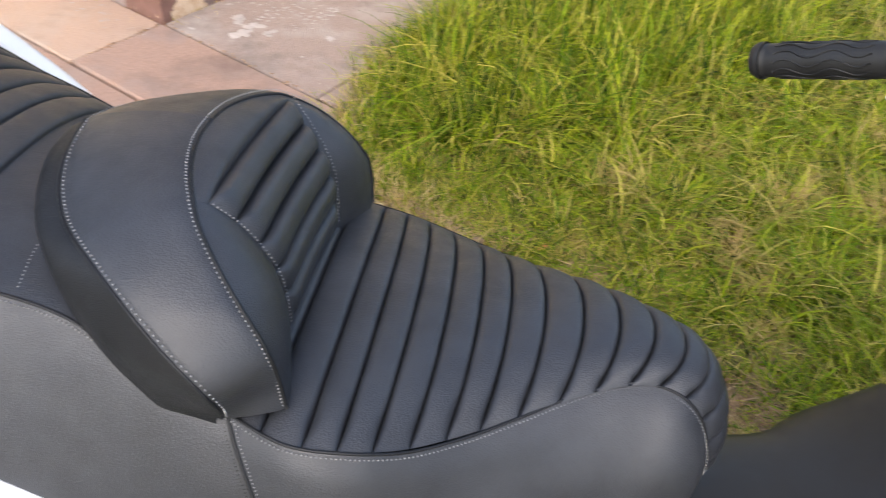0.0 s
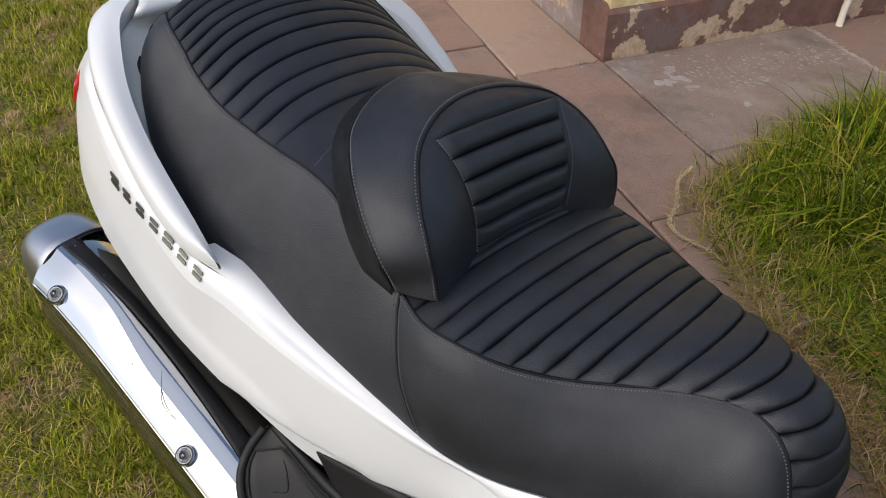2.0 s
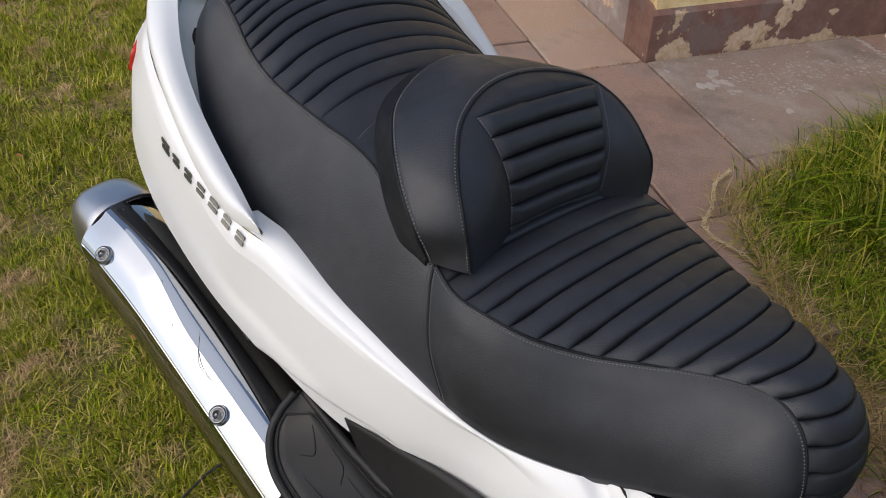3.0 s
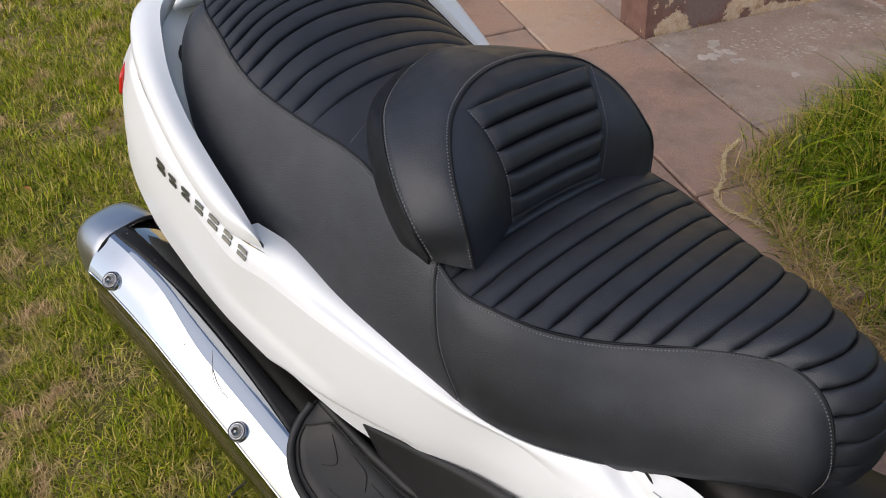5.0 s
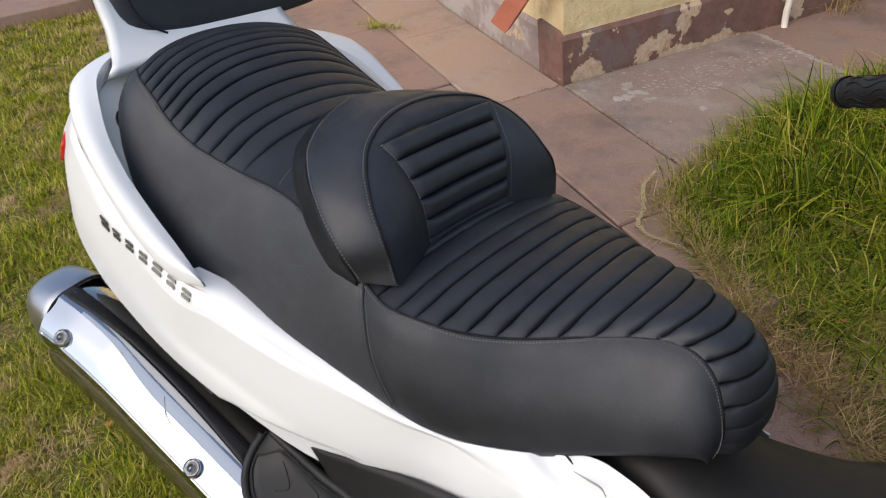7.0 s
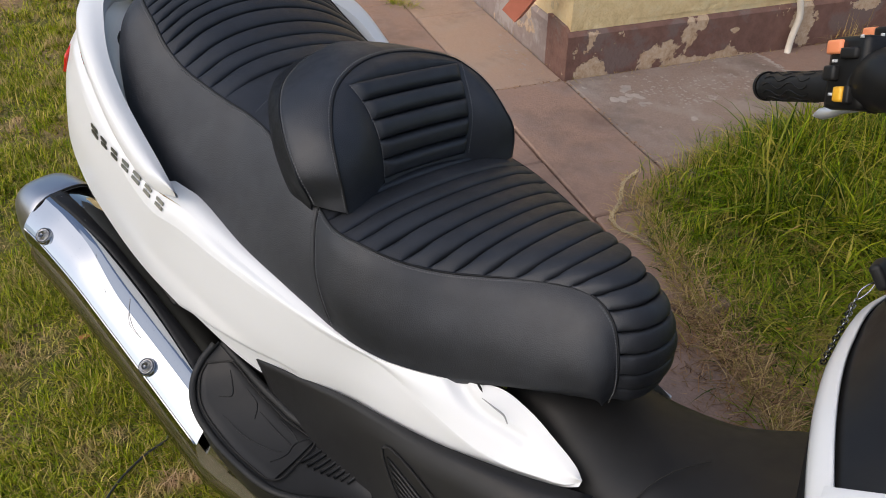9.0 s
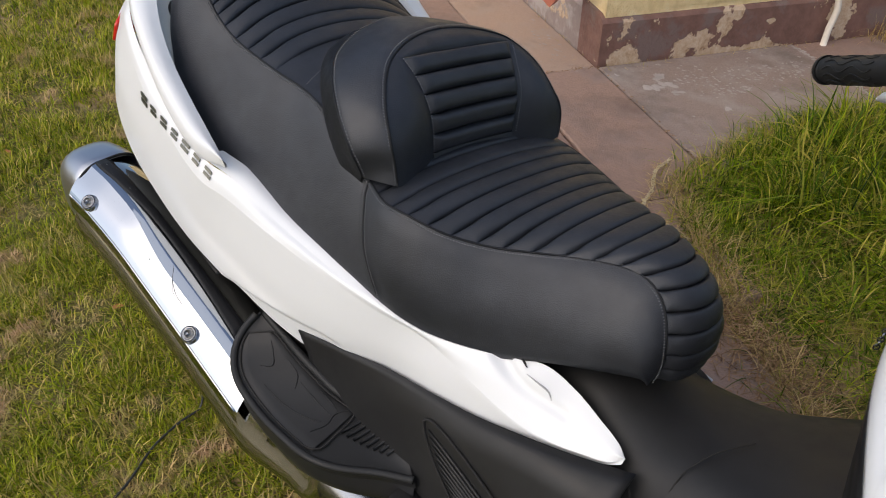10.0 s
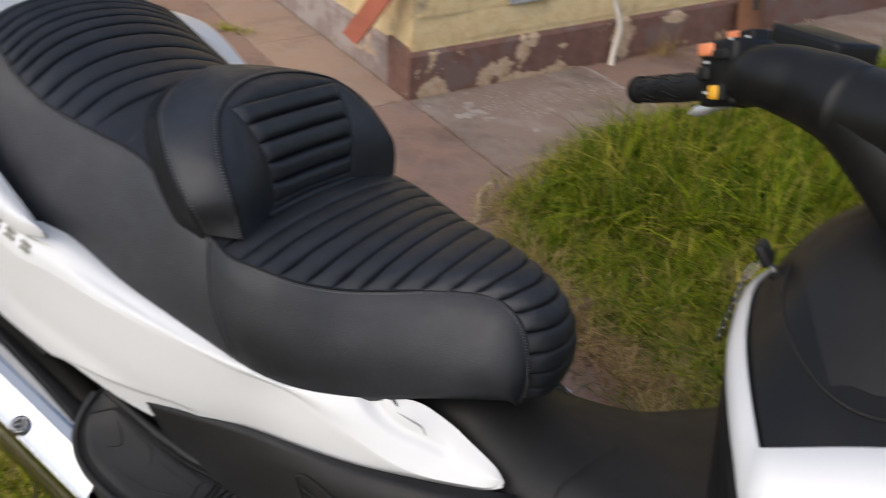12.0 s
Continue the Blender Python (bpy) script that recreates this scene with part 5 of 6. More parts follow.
# ---- leg shield and dashboard
EDGE = [(0.815, 0.37, 0.845), (0.777, 0.306, 0.908), (0.750, 0.240, 0.934), (0.731, 0.170, 0.946), (0.720, 0.100, 0.953), (0.716, 0.0, 0.958)]
full = [(x, -w, z) for x, w, z in EDGE] + [(x + 0.15 * w, w, z) for x, w, z in EDGE[::-1][1:]]
trim = [(x + 0.008 + 0.014 * abs(y), y * 0.992, z + 0.009 + 0.018 * abs(y)) for x, y, z in full]


def flank_to_view(rows):
    """Pushes the far flank forward, most of all low down, to fit the camera's view."""
    return [(x + max(0.0, y) * (0.62 - 0.47 * float(smooth_step(z, 0.62, 0.90))), y, z) for x, y, z in rows]


def dash_row(dx, narrow, dz, hump):
    return [(x + dx, y * narrow, z + dz + hump * math.exp(-((y / 0.17) ** 2))) for x, y, z in trim]


dash_a, dash_b, dash_c, dash_d = dash_row(0.045, 0.97, 0.020, 0.066), dash_row(0.11, 0.91, 0.034, 0.112), dash_row(0.20, 0.84, 0.044, 0.13), dash_row(0.34, 0.76, 0.05, 0.13)
low_edge = [(x - 0.003, y, z - 0.013) for x, y, z in full]
sheet("leg_shield_trim", loft([low_edge, full, trim], 50, 8), WHITE_PAINT, scooter, "glossy white leg shield trim", 0.003, turn=True)
dash_grid = loft([[(x + 0.003, y, z - 0.004) for x, y, z in trim], dash_a, dash_b, dash_c, dash_d], 81, 41)


def dash_point(y, v, up=0.0):
    """A place on the dashboard: y across, v from its rear edge (0) to the front (1)."""
    row = dash_grid[:, int(round(v * 40))]
    k = int(np.argmin(np.abs(row[:, 1] - y)))
    return row[k] + np.array([-0.3 * up, 0, up])


sheet("dashboard", dash_grid, PLASTIC, scooter, "matt black dashboard with storage lids", 0.003, turn=True)
shield_low = [(0.80, y * 0.8, 0.46) for x, y, z in full]
sheet("leg_shield", loft([low_edge, flank_to_view([(x + 0.03, y * 0.95, (z + 0.46) / 2) for x, y, z in full]), flank_to_view(shield_low)], 50, 12), PLASTIC, scooter, "matt black inner leg shield", 0.003)
for sgn in (-1, 1):
    lid = [(0.05, 0.16), (0.10, 0.13), (0.15, 0.12), (0.20, 0.14), (0.235, 0.19), (0.245, 0.27), (0.235, 0.40), (0.215, 0.55), (0.20, 0.70)]
    tube("lid_gap", [dash_point(sgn * y, v, 0.0008) for y, v in lid], [0.0022], DARK_HOLE, scooter, "gap round the storage lid", n=60, sides=6)
    raised = np.array([[dash_point(sgn * y, v, 0.001 + 0.009 * (1 - abs(2 * i / 8 - 1) ** 3) * (1 - abs(2 * j / 10 - 1) ** 3)) for i, y in enumerate(np.linspace(0.03, 0.225, 9))] for j, v in enumerate(np.linspace(0.20, 0.68, 11))])
    sheet("storage_lid", raised, PLASTIC_DUSTY, scooter, "dark padded storage lid", turn=sgn > 0)
    tube("lid_latch", [dash_point(sgn * 0.13, 0.42, 0.008), dash_point(sgn * 0.20, 0.42, 0.008)], [0.012], PLASTIC_DUSTY, scooter, "storage lid latch", n=8, squash=0.5)
    fair = loft([flank_to_view(r) for r in [[(0.778, sgn * 0.318, 0.950), (0.88, sgn * 0.295, 0.985), (1.0, sgn * 0.27, 1.01), (1.2, sgn * 0.2, 1.02)], [(0.79, sgn * 0.365, 0.86), (0.90, sgn * 0.36, 0.88), (1.05, sgn * 0.33, 0.9), (1.3, sgn * 0.22, 0.92)],
                 [(0.81, sgn * 0.36, 0.70), (0.92, sgn * 0.36, 0.70), (1.1, sgn * 0.32, 0.72), (1.35, sgn * 0.2, 0.75)], [(0.85, sgn * 0.30, 0.42), (0.95, sgn * 0.30, 0.42), (1.1, sgn * 0.26, 0.45), (1.3, sgn * 0.18, 0.5)]]], 24, 16)
    sheet("front_fairing", fair, WHITE_PAINT, scooter, "glossy white front fairing", 0.004, turn=sgn < 0)
sheet("nose_cowl", loft([[(1.06, y, 1.06 - 0.2 * y * y) for y in np.linspace(-0.27, 0.27, 9)], [(1.25, y, 1.0) for y in np.linspace(-0.2, 0.2, 9)], [(1.36, y, 0.8) for y in np.linspace(-0.18, 0.18, 9)], [(1.32, y, 0.52) for y in np.linspace(-0.16, 0.16, 9)]], 16, 12), WHITE_PAINT, scooter, "", 0.004, turn=True)

# ignition switch with a key, its clip and a short chain down the shield's edge
tube("ignition_switch", [(0.758, -0.036, 0.985), (0.746, -0.035, 0.998), (0.742, -0.0345, 1.001)], [0.0135, 0.0135, 0.011], PLASTIC_DUSTY, scooter, "round ignition switch", n=8, sides=20)
key = tube("key", [(0.744, -0.035, 0.999), (0.731, -0.0335, 1.010)], [0.0042, 0.0055], STEEL, scooter, "steel key with a black head", n=5, squash=0.5)
bm = box_bm((0.013, 0.031, 0.029), (0.724, -0.032, 1.017), 0.0055, Matrix.Rotation(radians(-40), 4, "Y"), 3)
part("key_head", bm, RUBBER, key, "black key head")
tube("key_ring", [(0.722, -0.036, 1.008), (0.716, -0.042, 1.003), (0.712, -0.047, 0.995), (0.713, -0.048, 0.987), (0.717, -0.045, 0.991), (0.721, -0.039, 1.000), (0.722, -0.036, 1.008)], [0.0009], CHROME_DARK, key, "steel key ring", n=28, sides=6)
for k in range(16):
    t = k / 15
    p = np.array([0.711 - 0.010 * t, -0.047 + 0.034 * t + 0.004 * math.sin(t * 5), 0.982 - 0.098 * t])
    d = np.array([0.0030, 0, 0.001]) if k % 2 else np.array([0, 0.0030, 0.001])
    link = [p + d * math.cos(a) + np.array([-0.0006, 0.0018, -0.0048]) * math.sin(a) for a in np.linspace(0, 2 * np.pi, 9)]
    tube("chain_link", link, [0.0011], CHROME_DARK, key, n=14, sides=6, caps=False)

# ---- handlebar, turned to the left
bars = new("handlebar")
bars.parent = scooter
G0, G1 = np.array([0.498, 0.135, 1.127]), np.array([0.602, 0.046, 1.171])
gd = (G1 - G0) / np.linalg.norm(G1 - G0)
grip = tube("grip", [G0 + gd * 0.006, G0 + gd * 0.012, G1 + gd * 0.02], [0.0165, 0.0172, 0.0172], RUBBER, bars, "black rubber grip with wavy ridges", n=20, sides=24)
side_v = np.cross(gd, [0, 0, 1])
side_v /= np.linalg.norm(side_v)
up_v = np.cross(side_v, gd)
tube("bar_end", [G0 - gd * 0.003, G0, G0 + gd * 0.008], [0.0155, 0.0185, 0.0185], RUBBER, grip, n=8, sides=24)
for k in range(12):
    a0 = k * 2 * np.pi / 12
    pts = []
    for q in np.linspace(0, 1, 12):
        a = a0 + 0.22 * np.sin(q * 2 * np.pi * 2.0)
        pts.append(G0 + gd * (0.022 + 0.092 * q) + 0.0174 * (np.cos(a) * side_v + np.sin(a) * up_v))
    tube("grip_ridge", pts, [0.0009], RUBBER, grip, n=22, sides=5)


def on_bar(s, side, up):
    return G1 + gd * s + side_v * side + up_v * up


def bar_box(name, s, side, up, size, mat, parent, bevel, label=""):
    m = Matrix((tuple(gd), tuple(side_v), tuple(up_v))).transposed().to_4x4()
    return part(name, box_bm(size, on_bar(s - 0.006, side, up + 0.013), bevel, m), mat, parent, label)


switch = bar_box("switch_housing", 0.052, -0.002, 0.0, (0.060, 0.058, 0.076), PLASTIC, bars, 0.007, "black switch housing")
bar_box("orange_button", 0.034, 0.022, 0.027, (0.024, 0.018, 0.015), ORANGE, switch, 0.003, "orange switch button")
bar_box("orange_button", 0.042, -0.010, 0.043, (0.022, 0.016, 0.012), ORANGE, switch, 0.003, "orange switch button")
bar_box("rocker", 0.066, -0.012, 0.040, (0.024, 0.026, 0.016), PLASTIC, switch, 0.003)
bar_box("grey_button", 0.060, 0.026, 0.020, (0.026, 0.012, 0.012), PLASTIC_DUSTY, switch, 0.003, "grey switch button")
bar_box("black_button", 0.036, 0.030, 0.000, (0.018, 0.010, 0.016), PLASTIC_DUSTY, switch, 0.003)
bar_box("yellow_button", 0.056, 0.030, -0.022, (0.014, 0.012, 0.016), YELLOW, switch, 0.003, "yellow horn button")
bar_box("grey_button", 0.068, 0.029, -0.022, (0.008, 0.010, 0.018), PLASTIC_DUSTY, switch, 0.002, "grey switch button")
for s, side, up, w in ((0.033, 0.0275, 0.0125, 0.003), (0.038, 0.0275, 0.0125, 0.003), (0.036, 0.0275, -0.022, 0.007), (0.074, 0.0275, 0.036, 0.004), (0.078, 0.008, 0.0385, 0.004)):
    bar_box("switch_mark", s, side, up, (w, 0.002, 0.003), GREY_MARK, switch, 0.0, "pale grey printed mark")
tube("brake_lever", [on_bar(0.05, 0.004, -0.020), on_bar(0.020, 0.008, -0.025), on_bar(0.006, 0.010, -0.028), on_bar(-0.004, 0.011, -0.030), on_bar(-0.011, 0.011, -0.031), on_bar(-0.016, 0.011, -0.032)], [0.007, 0.0065, 0.006, 0.0085, 0.0085, 0.003], CAST_ALLOY, bars, "bare steel brake lever", n=16, sides=12, squash=0.8)
tube("bar_cover", [on_bar(0.06, 0.0, 0.0), on_bar(0.095, 0.006, 0.008), (0.715, -0.035, 1.210), (0.765, -0.075, 1.205), (0.822, -0.11, 1.168), (0.885, -0.13, 1.10), (0.93, -0.13, 1.03)], [0.028, 0.038, 0.043, 0.045, 0.043, 0.045, 0.05], PLASTIC, bars, "black handlebar cover", n=36, sides=22)
tube("bar_cover", [(0.765, -0.075, 1.205), (0.86, -0.15, 1.21), (0.93, -0.22, 1.20)], [0.045, 0.04, 0.028], PLASTIC, bars, n=16, sides=18)
tube("grip", [(0.93, -0.22, 1.20), (1.02, -0.32, 1.19)], [0.0172], RUBBER, bars, n=8, sides=18)
bm = box_bm((0.11, 0.07, 0.05), (0.708, 0.120, 1.222), 0.006, Matrix.Rotation(radians(-40), 4, "Z"))
part("fluid_reservoir", bm, PLASTIC, bars, "black brake fluid reservoir")
bm = box_bm((0.09, 0.13, 0.05), (0.85, 0.02, 1.17), 0.012)
part("instrument_hood", bm, PLASTIC, bars)

# ---- wheels and stand, mostly hidden below the body


def wheel(x, r, w):
    tyre_rows = []
    for t in np.linspace(0, 2 * np.pi, 40, endpoint=False):
        rowp = []
        for p in np.linspace(0, 2 * np.pi, 14, endpoint=False):
            rr = r - 0.06 + 0.06 * math.cos(p)
            rowp.append((x + rr * math.cos(t), w * math.sin(p), r + rr * math.sin(t)))
        tyre_rows.append(rowp)
    wh = sheet("wheel", np.array(tyre_rows), RUBBER, scooter, "black road tyre on cast rim", close_u=True, close_v=True)
    for k in range(5):
        a = k * 2 * np.pi / 5
        tube("spoke", [(x, 0, r), (x + (r - 0.1) * math.cos(a), 0, r + (r - 0.1) * math.sin(a))], [0.025, 0.018], STEEL, wh, n=4, sides=8)
    tube("hub", [(x, -0.05, r), (x, 0.05, r)], [0.05], STEEL, wh, n=4)


wheel(-0.43, 0.29, 0.08)
wheel(1.12, 0.30, 0.06)
tube("side_stand", [(0.10, 0.16, 0.30), (0.06, 0.24, 0.15), (0.03, 0.30, 0.052)], [0.016, 0.014, 0.018], PLASTIC, scooter, n=10)
mesh_object("engine_cover", *grid_data(np.array([curve([(x, -0.19, 0.42), (x, -0.16, 0.22), (x, 0.0, 0.17), (x, 0.16, 0.22), (x, 0.19, 0.42)], 16) for x in np.linspace(-0.35, 0.75, 10)])), PLASTIC, scooter)

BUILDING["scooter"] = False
# blocks last: pieces of the house walls
blocks(wall_front, FRONT_M, 4.6, 4)
blocks(wall_side, SIDE_M, 4.6, 4)

# ------------------------------------------------------------------ grass


def blades(name, xy, z0, length, width, lean, segs, mat, label, seed, droop=0.35, lie=None):
    """Many single blades in one mesh. length, lean: arrays; each blade is a tapered bent ribbon."""
    rng = np.random.default_rng(seed)
    n = len(xy)
    ang = rng.uniform(0, 2 * np.pi, n) if lie is None else lie
    way = np.stack([np.cos(ang), np.sin(ang)], 1)
    face = ang + np.pi / 2 + rng.uniform(-0.6, 0.6, n)
    side = np.stack([np.cos(face), np.sin(face)], 1)
    levels = np.linspace(0, 1, segs + 1)
    verts = np.zeros((n, 2 * segs + 1, 3))
    for k, t in enumerate(levels):
        out = length * np.sin(lean) * (t * 0.55 + 0.45 * t * t) + length * droop * t**3 * np.sin(lean)
        up = length * np.cos(lean) * (t - droop * t**3 * np.sin(lean) * 1.2)
        mid = np.stack([xy[:, 0] + way[:, 0] * out, xy[:, 1] + way[:, 1] * out, z0 + np.maximum(up, 0.002) - 0.004], 1)
        if k == segs:
            verts[:, 2 * segs] = mid
        else:
            w = (width * (1 - 0.75 * t**1.5) / 2)[:, None]
            off = np.concatenate([side * w, np.zeros((n, 1))], 1)
            verts[:, 2 * k], verts[:, 2 * k + 1] = mid - off, mid + off
    tri = []
    for k in range(segs - 1):
        a = 2 * k
        tri += [(a, a + 1, a + 3), (a, a + 3, a + 2)]
    tri.append((2 * segs - 2, 2 * segs - 1, 2 * segs))
    tri = np.array(tri)
    faces = (tri[None] + (np.arange(n) * (2 * segs + 1))[:, None, None]).reshape(-1)
    me = bpy.data.meshes.new(name)
    me.vertices.add(n * (2 * segs + 1))
    me.vertices.foreach_set("co", verts.reshape(-1))
    me.loops.add(len(faces))
    me.loops.foreach_set("vertex_index", faces.astype(np.int32))
    count = len(faces) // 3
    me.polygons.add(count)
    me.polygons.foreach_set("loop_start", np.arange(0, len(faces), 3, dtype=np.int32))
    me.polygons.foreach_set("loop_total", np.full(count, 3, dtype=np.int32))
    me.polygons.foreach_set("use_smooth", np.ones(count, dtype=bool))
    me.materials.append(mat)
    me.update(calc_edges=True)
    ob = new(name, me)
    return tagged(ob, label, "grass", kind="stuff")


def scatter(x0, x1, y0, y1, per, seed):
    rng = np.random.default_rng(seed)
    n = int((x1 - x0) * (y1 - y0) * per)
    return np.stack([rng.uniform(x0, x1, n), rng.uniform(y0, y1, n)], 1), rng


def paved(x, y, edge=0.0):
    a, b = to_ab(x, y)
    on = np.zeros(len(x), bool)
    for a0, a1, b0, b1 in slab_rows:
        on |= (a > a0 + edge) & (a < a1 - edge) & (b > b0 + edge) & (b < b1 - edge)
    return on | ((a > 0) & (b > 0))


def patchy(x, y, s, seed):
    """Smooth uneven values from 0 to 1."""
    r = np.random.default_rng(seed)
    v = np.zeros(len(x))
    for k in range(6):
        f, p, q = s * (1 + 0.5 * k), r.uniform(0, 6.28), r.uniform(0, 6.28)
        d = r.uniform(0, 6.28)
        v += np.sin(f * (x * np.cos(d) + y * np.sin(d)) + p) * np.cos(f * 0.8 * (y * np.cos(d) - x * np.sin(d)) + q) / (1 + 0.4 * k)
    return np.clip(0.5 + v / 4, 0, 1)


for n_lawn, (x0, x1, y0, y1, per, wide) in enumerate(((-1.8, 0.5, -1.25, 0.35, 1150, 0.0044), (-3.4, -1.8, -1.2, 2.0, 700, 0.0058), (-6.0, -3.4, -1.2, 3.0, 260, 0.0075), (0.5, 2.5, -2.5, 0.4, 120, 0.007), (-6.0, 0.5, -3.5, -1.25, 80, 0.009), (-1.8, 0.4, 0.35, 1.2, 700, 0.0042))):
    mid, rng = scatter(x0, x1, y0, y1, per, 10 + n_lawn)
    k = np.repeat(np.arange(len(mid)), 30)
    off = rng.normal(0, 0.021 * (1 + wide * 60), (len(k), 2))
    xy = mid[k] + off
    ang = np.arctan2(off[:, 1], off[:, 0]) + rng.normal(0, 0.8, len(k)) + rng.uniform(-1, 1, len(mid))[k]
    vigour = rng.uniform(0, 1, len(mid))[k]
    a, b = to_ab(xy[:, 0], xy[:, 1])
    thick = patchy(xy[:, 0], xy[:, 1], 6.0, 3)
    keep = ~paved(xy[:, 0], xy[:, 1], 0.02) & (rng.uniform(0, 1, len(xy)) < 0.42 + 0.95 * smooth_step(thick, 0.20, 0.60)) & ~((a > -0.4) & (b < -0.72))
    xy, thick, ang, vigour = xy[keep], thick[keep], ang[keep], vigour[keep]
    n = len(xy)
    blades("lawn_grass", xy, ground_height(xy[:, 0], xy[:, 1]), rng.uniform(0.02, 0.06, n) * (0.6 + 0.5 * thick + 0.5 * vigour), rng.uniform(0.6, 1.15, n) * wide, rng.uniform(0.1, 1.25, n), 2, LAWN_BLADE, "short patchy mown lawn, green with straw-coloured spots", 30 + n_lawn, 0.35, ang)

# tall uncut grass beyond the paving, growing in tufts
EDGE_B, EDGE_A = [0.66, 0.72, 0.80, 0.94, 1.2, 1.45, 1.6, 1.75, 1.96, 2.4], [0.58, 0.31, 0.08, -0.17, -0.275, -0.31, -0.32, -0.345, -0.40, -0.46]


def on_top(x, y):
    return np.where(paved(x, y), 0.002, ground_height(x, y))


def tufts(count, per, spread, seed):
    """Blade feet gathered round tuft centres; returns feet, lean directions, tuft values and the generator."""
    rng = np.random.default_rng(seed)
    a0, b0 = rng.uniform(-0.45, 3.0, count), rng.uniform(-3.6, -0.66, count)
    ok = a0 > np.interp(-b0, EDGE_B, EDGE_A) + 0.01
    a0, b0 = a0[ok], b0[ok]
    n = len(a0) * per
    k = np.repeat(np.arange(len(a0)), per)
    off = rng.normal(0, spread, (n, 2))
    ang = np.arctan2(off[:, 1], off[:, 0]) + rng.normal(0, 0.7, n) + rng.uniform(-0.8, 0.8, len(a0))[k]
    a, b = a0[k] + off[:, 0], b0[k] + off[:, 1]
    x = CORNER.x + a * A_AXIS.x + b * B_AXIS.x
    y = CORNER.y + a * A_AXIS.y + b * B_AXIS.y
    turn = math.atan2(A_AXIS.y, A_AXIS.x)
    return np.stack([x, y], 1), ang + turn, rng.uniform(0, 1, len(a0))[k], a, b, rng


xy, ang, tuft, a, b, rng = tufts(3300, 22, 0.028, 51)
n = len(xy)
deep = np.minimum(a - np.interp(-b, EDGE_B, EDGE_A), (-0.6 - b) * 1.6)
bald = patchy(xy[:, 0], xy[:, 1], 5.0, 21)
tall = smooth_step(deep, -0.05, 0.55) * (0.25 + 0.75 * smooth_step(a, -0.35, 0.25))
size = (0.06 + 0.25 * tall * (0.45 + 0.8 * tuft)) * rng.uniform(0.45, 1.2, n)
short = smooth_step(-b + 0.25 * (bald - 0.5) - 0.5 * np.clip(a, 0, 1), 1.15, 1.5)
size = size * (1 - 0.38 * short)
mown = rng.uniform(0, 1, n) < 0.7 * short
thin = rng.uniform(0, 1, n) < 1 - 0.25 * short * (bald > 0.62)
wide = np.where(rng.uniform(0, 1, n) < 0.2, rng.uniform(0.0065, 0.0085, n), rng.uniform(0.0024, 0.0055, n)) * (0.75 + 0.45 * tall)
lean = rng.uniform(0.05, 0.95, n) + 0.2 * short
z = on_top(xy[:, 0], xy[:, 1])
for chosen, mat, label in ((~mown & thin, TALL_BLADE, "long uncut bright green grass beside the path"), (mown & thin, MID_BLADE, "short yellow-green grass with bare straw patches")):
    blades("tall_grass", xy[chosen], z[chosen], size[chosen], wide[chosen], lean[chosen], 5, mat, label, 52, 0.7, ang[chosen])
# short undergrowth below it
sub, ang2, _, a2, b2, rng2 = tufts(3600, 14, 0.06, 53)
keep = rng2.uniform(0, 1, len(sub)) < 1 - 0.2 * smooth_step(-b2, 1.15, 1.5)
sub, ang2 = sub[keep], ang2[keep]
blades("tall_grass", sub, on_top(sub[:, 0], sub[:, 1]), rng2.uniform(0.03, 0.10, len(sub)), rng2.uniform(0.0025, 0.0045, len(sub)), rng2.uniform(0.2, 1.3, len(sub)), 3, TALL_BLADE, "long uncut bright green grass beside the path", 53, 0.4, ang2)
# dead stalks among the short grass near the path
dead, ang3, _, a3, b3, rng3 = tufts(900, 10, 0.05, 58)
near = ((a3 < 0.3) & (b3 < -0.85)) | (rng3.uniform(0, 1, len(a3)) < 0.12)
dead, ang3 = dead[near], ang3[near]
blades("dry_grass", dead, on_top(dead[:, 0], dead[:, 1]), rng3.uniform(0.03, 0.12, len(dead)), rng3.uniform(0.0015, 0.0035, len(dead)), rng3.uniform(0.6, 1.5, len(dead)), 3, DRY_BLADE, "dry straw-coloured stalks among the grass", 59, 0.3, ang3)

# dry straw along the path's edge
m = 2600
b_line = rng.uniform(-2.5, -0.72, m)
a_line = np.interp(-b_line, EDGE_B, EDGE_A) + rng.normal(0.015, 0.032, m) + 0.02 * np.sin(b_line * 9)
base = np.array([hab(p, q)[:2] for p, q in zip(a_line, b_line)])
blades("dry_grass", base, np.maximum(on_top(base[:, 0], base[:, 1]), -0.02), rng.uniform(0.03, 0.11, m), rng.uniform(0.0015, 0.0032, m), rng.uniform(0.5, 1.4, m), 3, DRY_BLADE, "dry straw-coloured grass fringe lying on slabs", 54, 0.3)
# other edge of the tall grass, along the wall path
m = 500
a_line, b_line = rng.uniform(0.2, 2.6, m), -0.73 + rng.normal(0, 0.02, m)
base = np.array([hab(p, q)[:2] for p, q in zip(a_line, b_line)])
blades("dry_grass", base, np.full(m, 0.002), rng.uniform(0.04, 0.12, m), rng.uniform(0.002, 0.0035, m), rng.uniform(0.3, 1.3, m), 3, DRY_BLADE, "dry straw-coloured grass fringe lying on slabs", 55, 0.4)
# weed in a paving joint
m = 150
base = np.array([hab(-0.375, 1.13)[:2]] * m) + rng.normal(0, 0.04, (m, 2)) * np.array([1.6, 0.6])
blades("paving_weed", base, np.full(m, 0.003), rng.uniform(0.02, 0.06, m), rng.uniform(0.003, 0.005, m), rng.uniform(0.6, 1.4, m), 3, LAWN_BLADE, "small green weed growing in paving joint", 56)
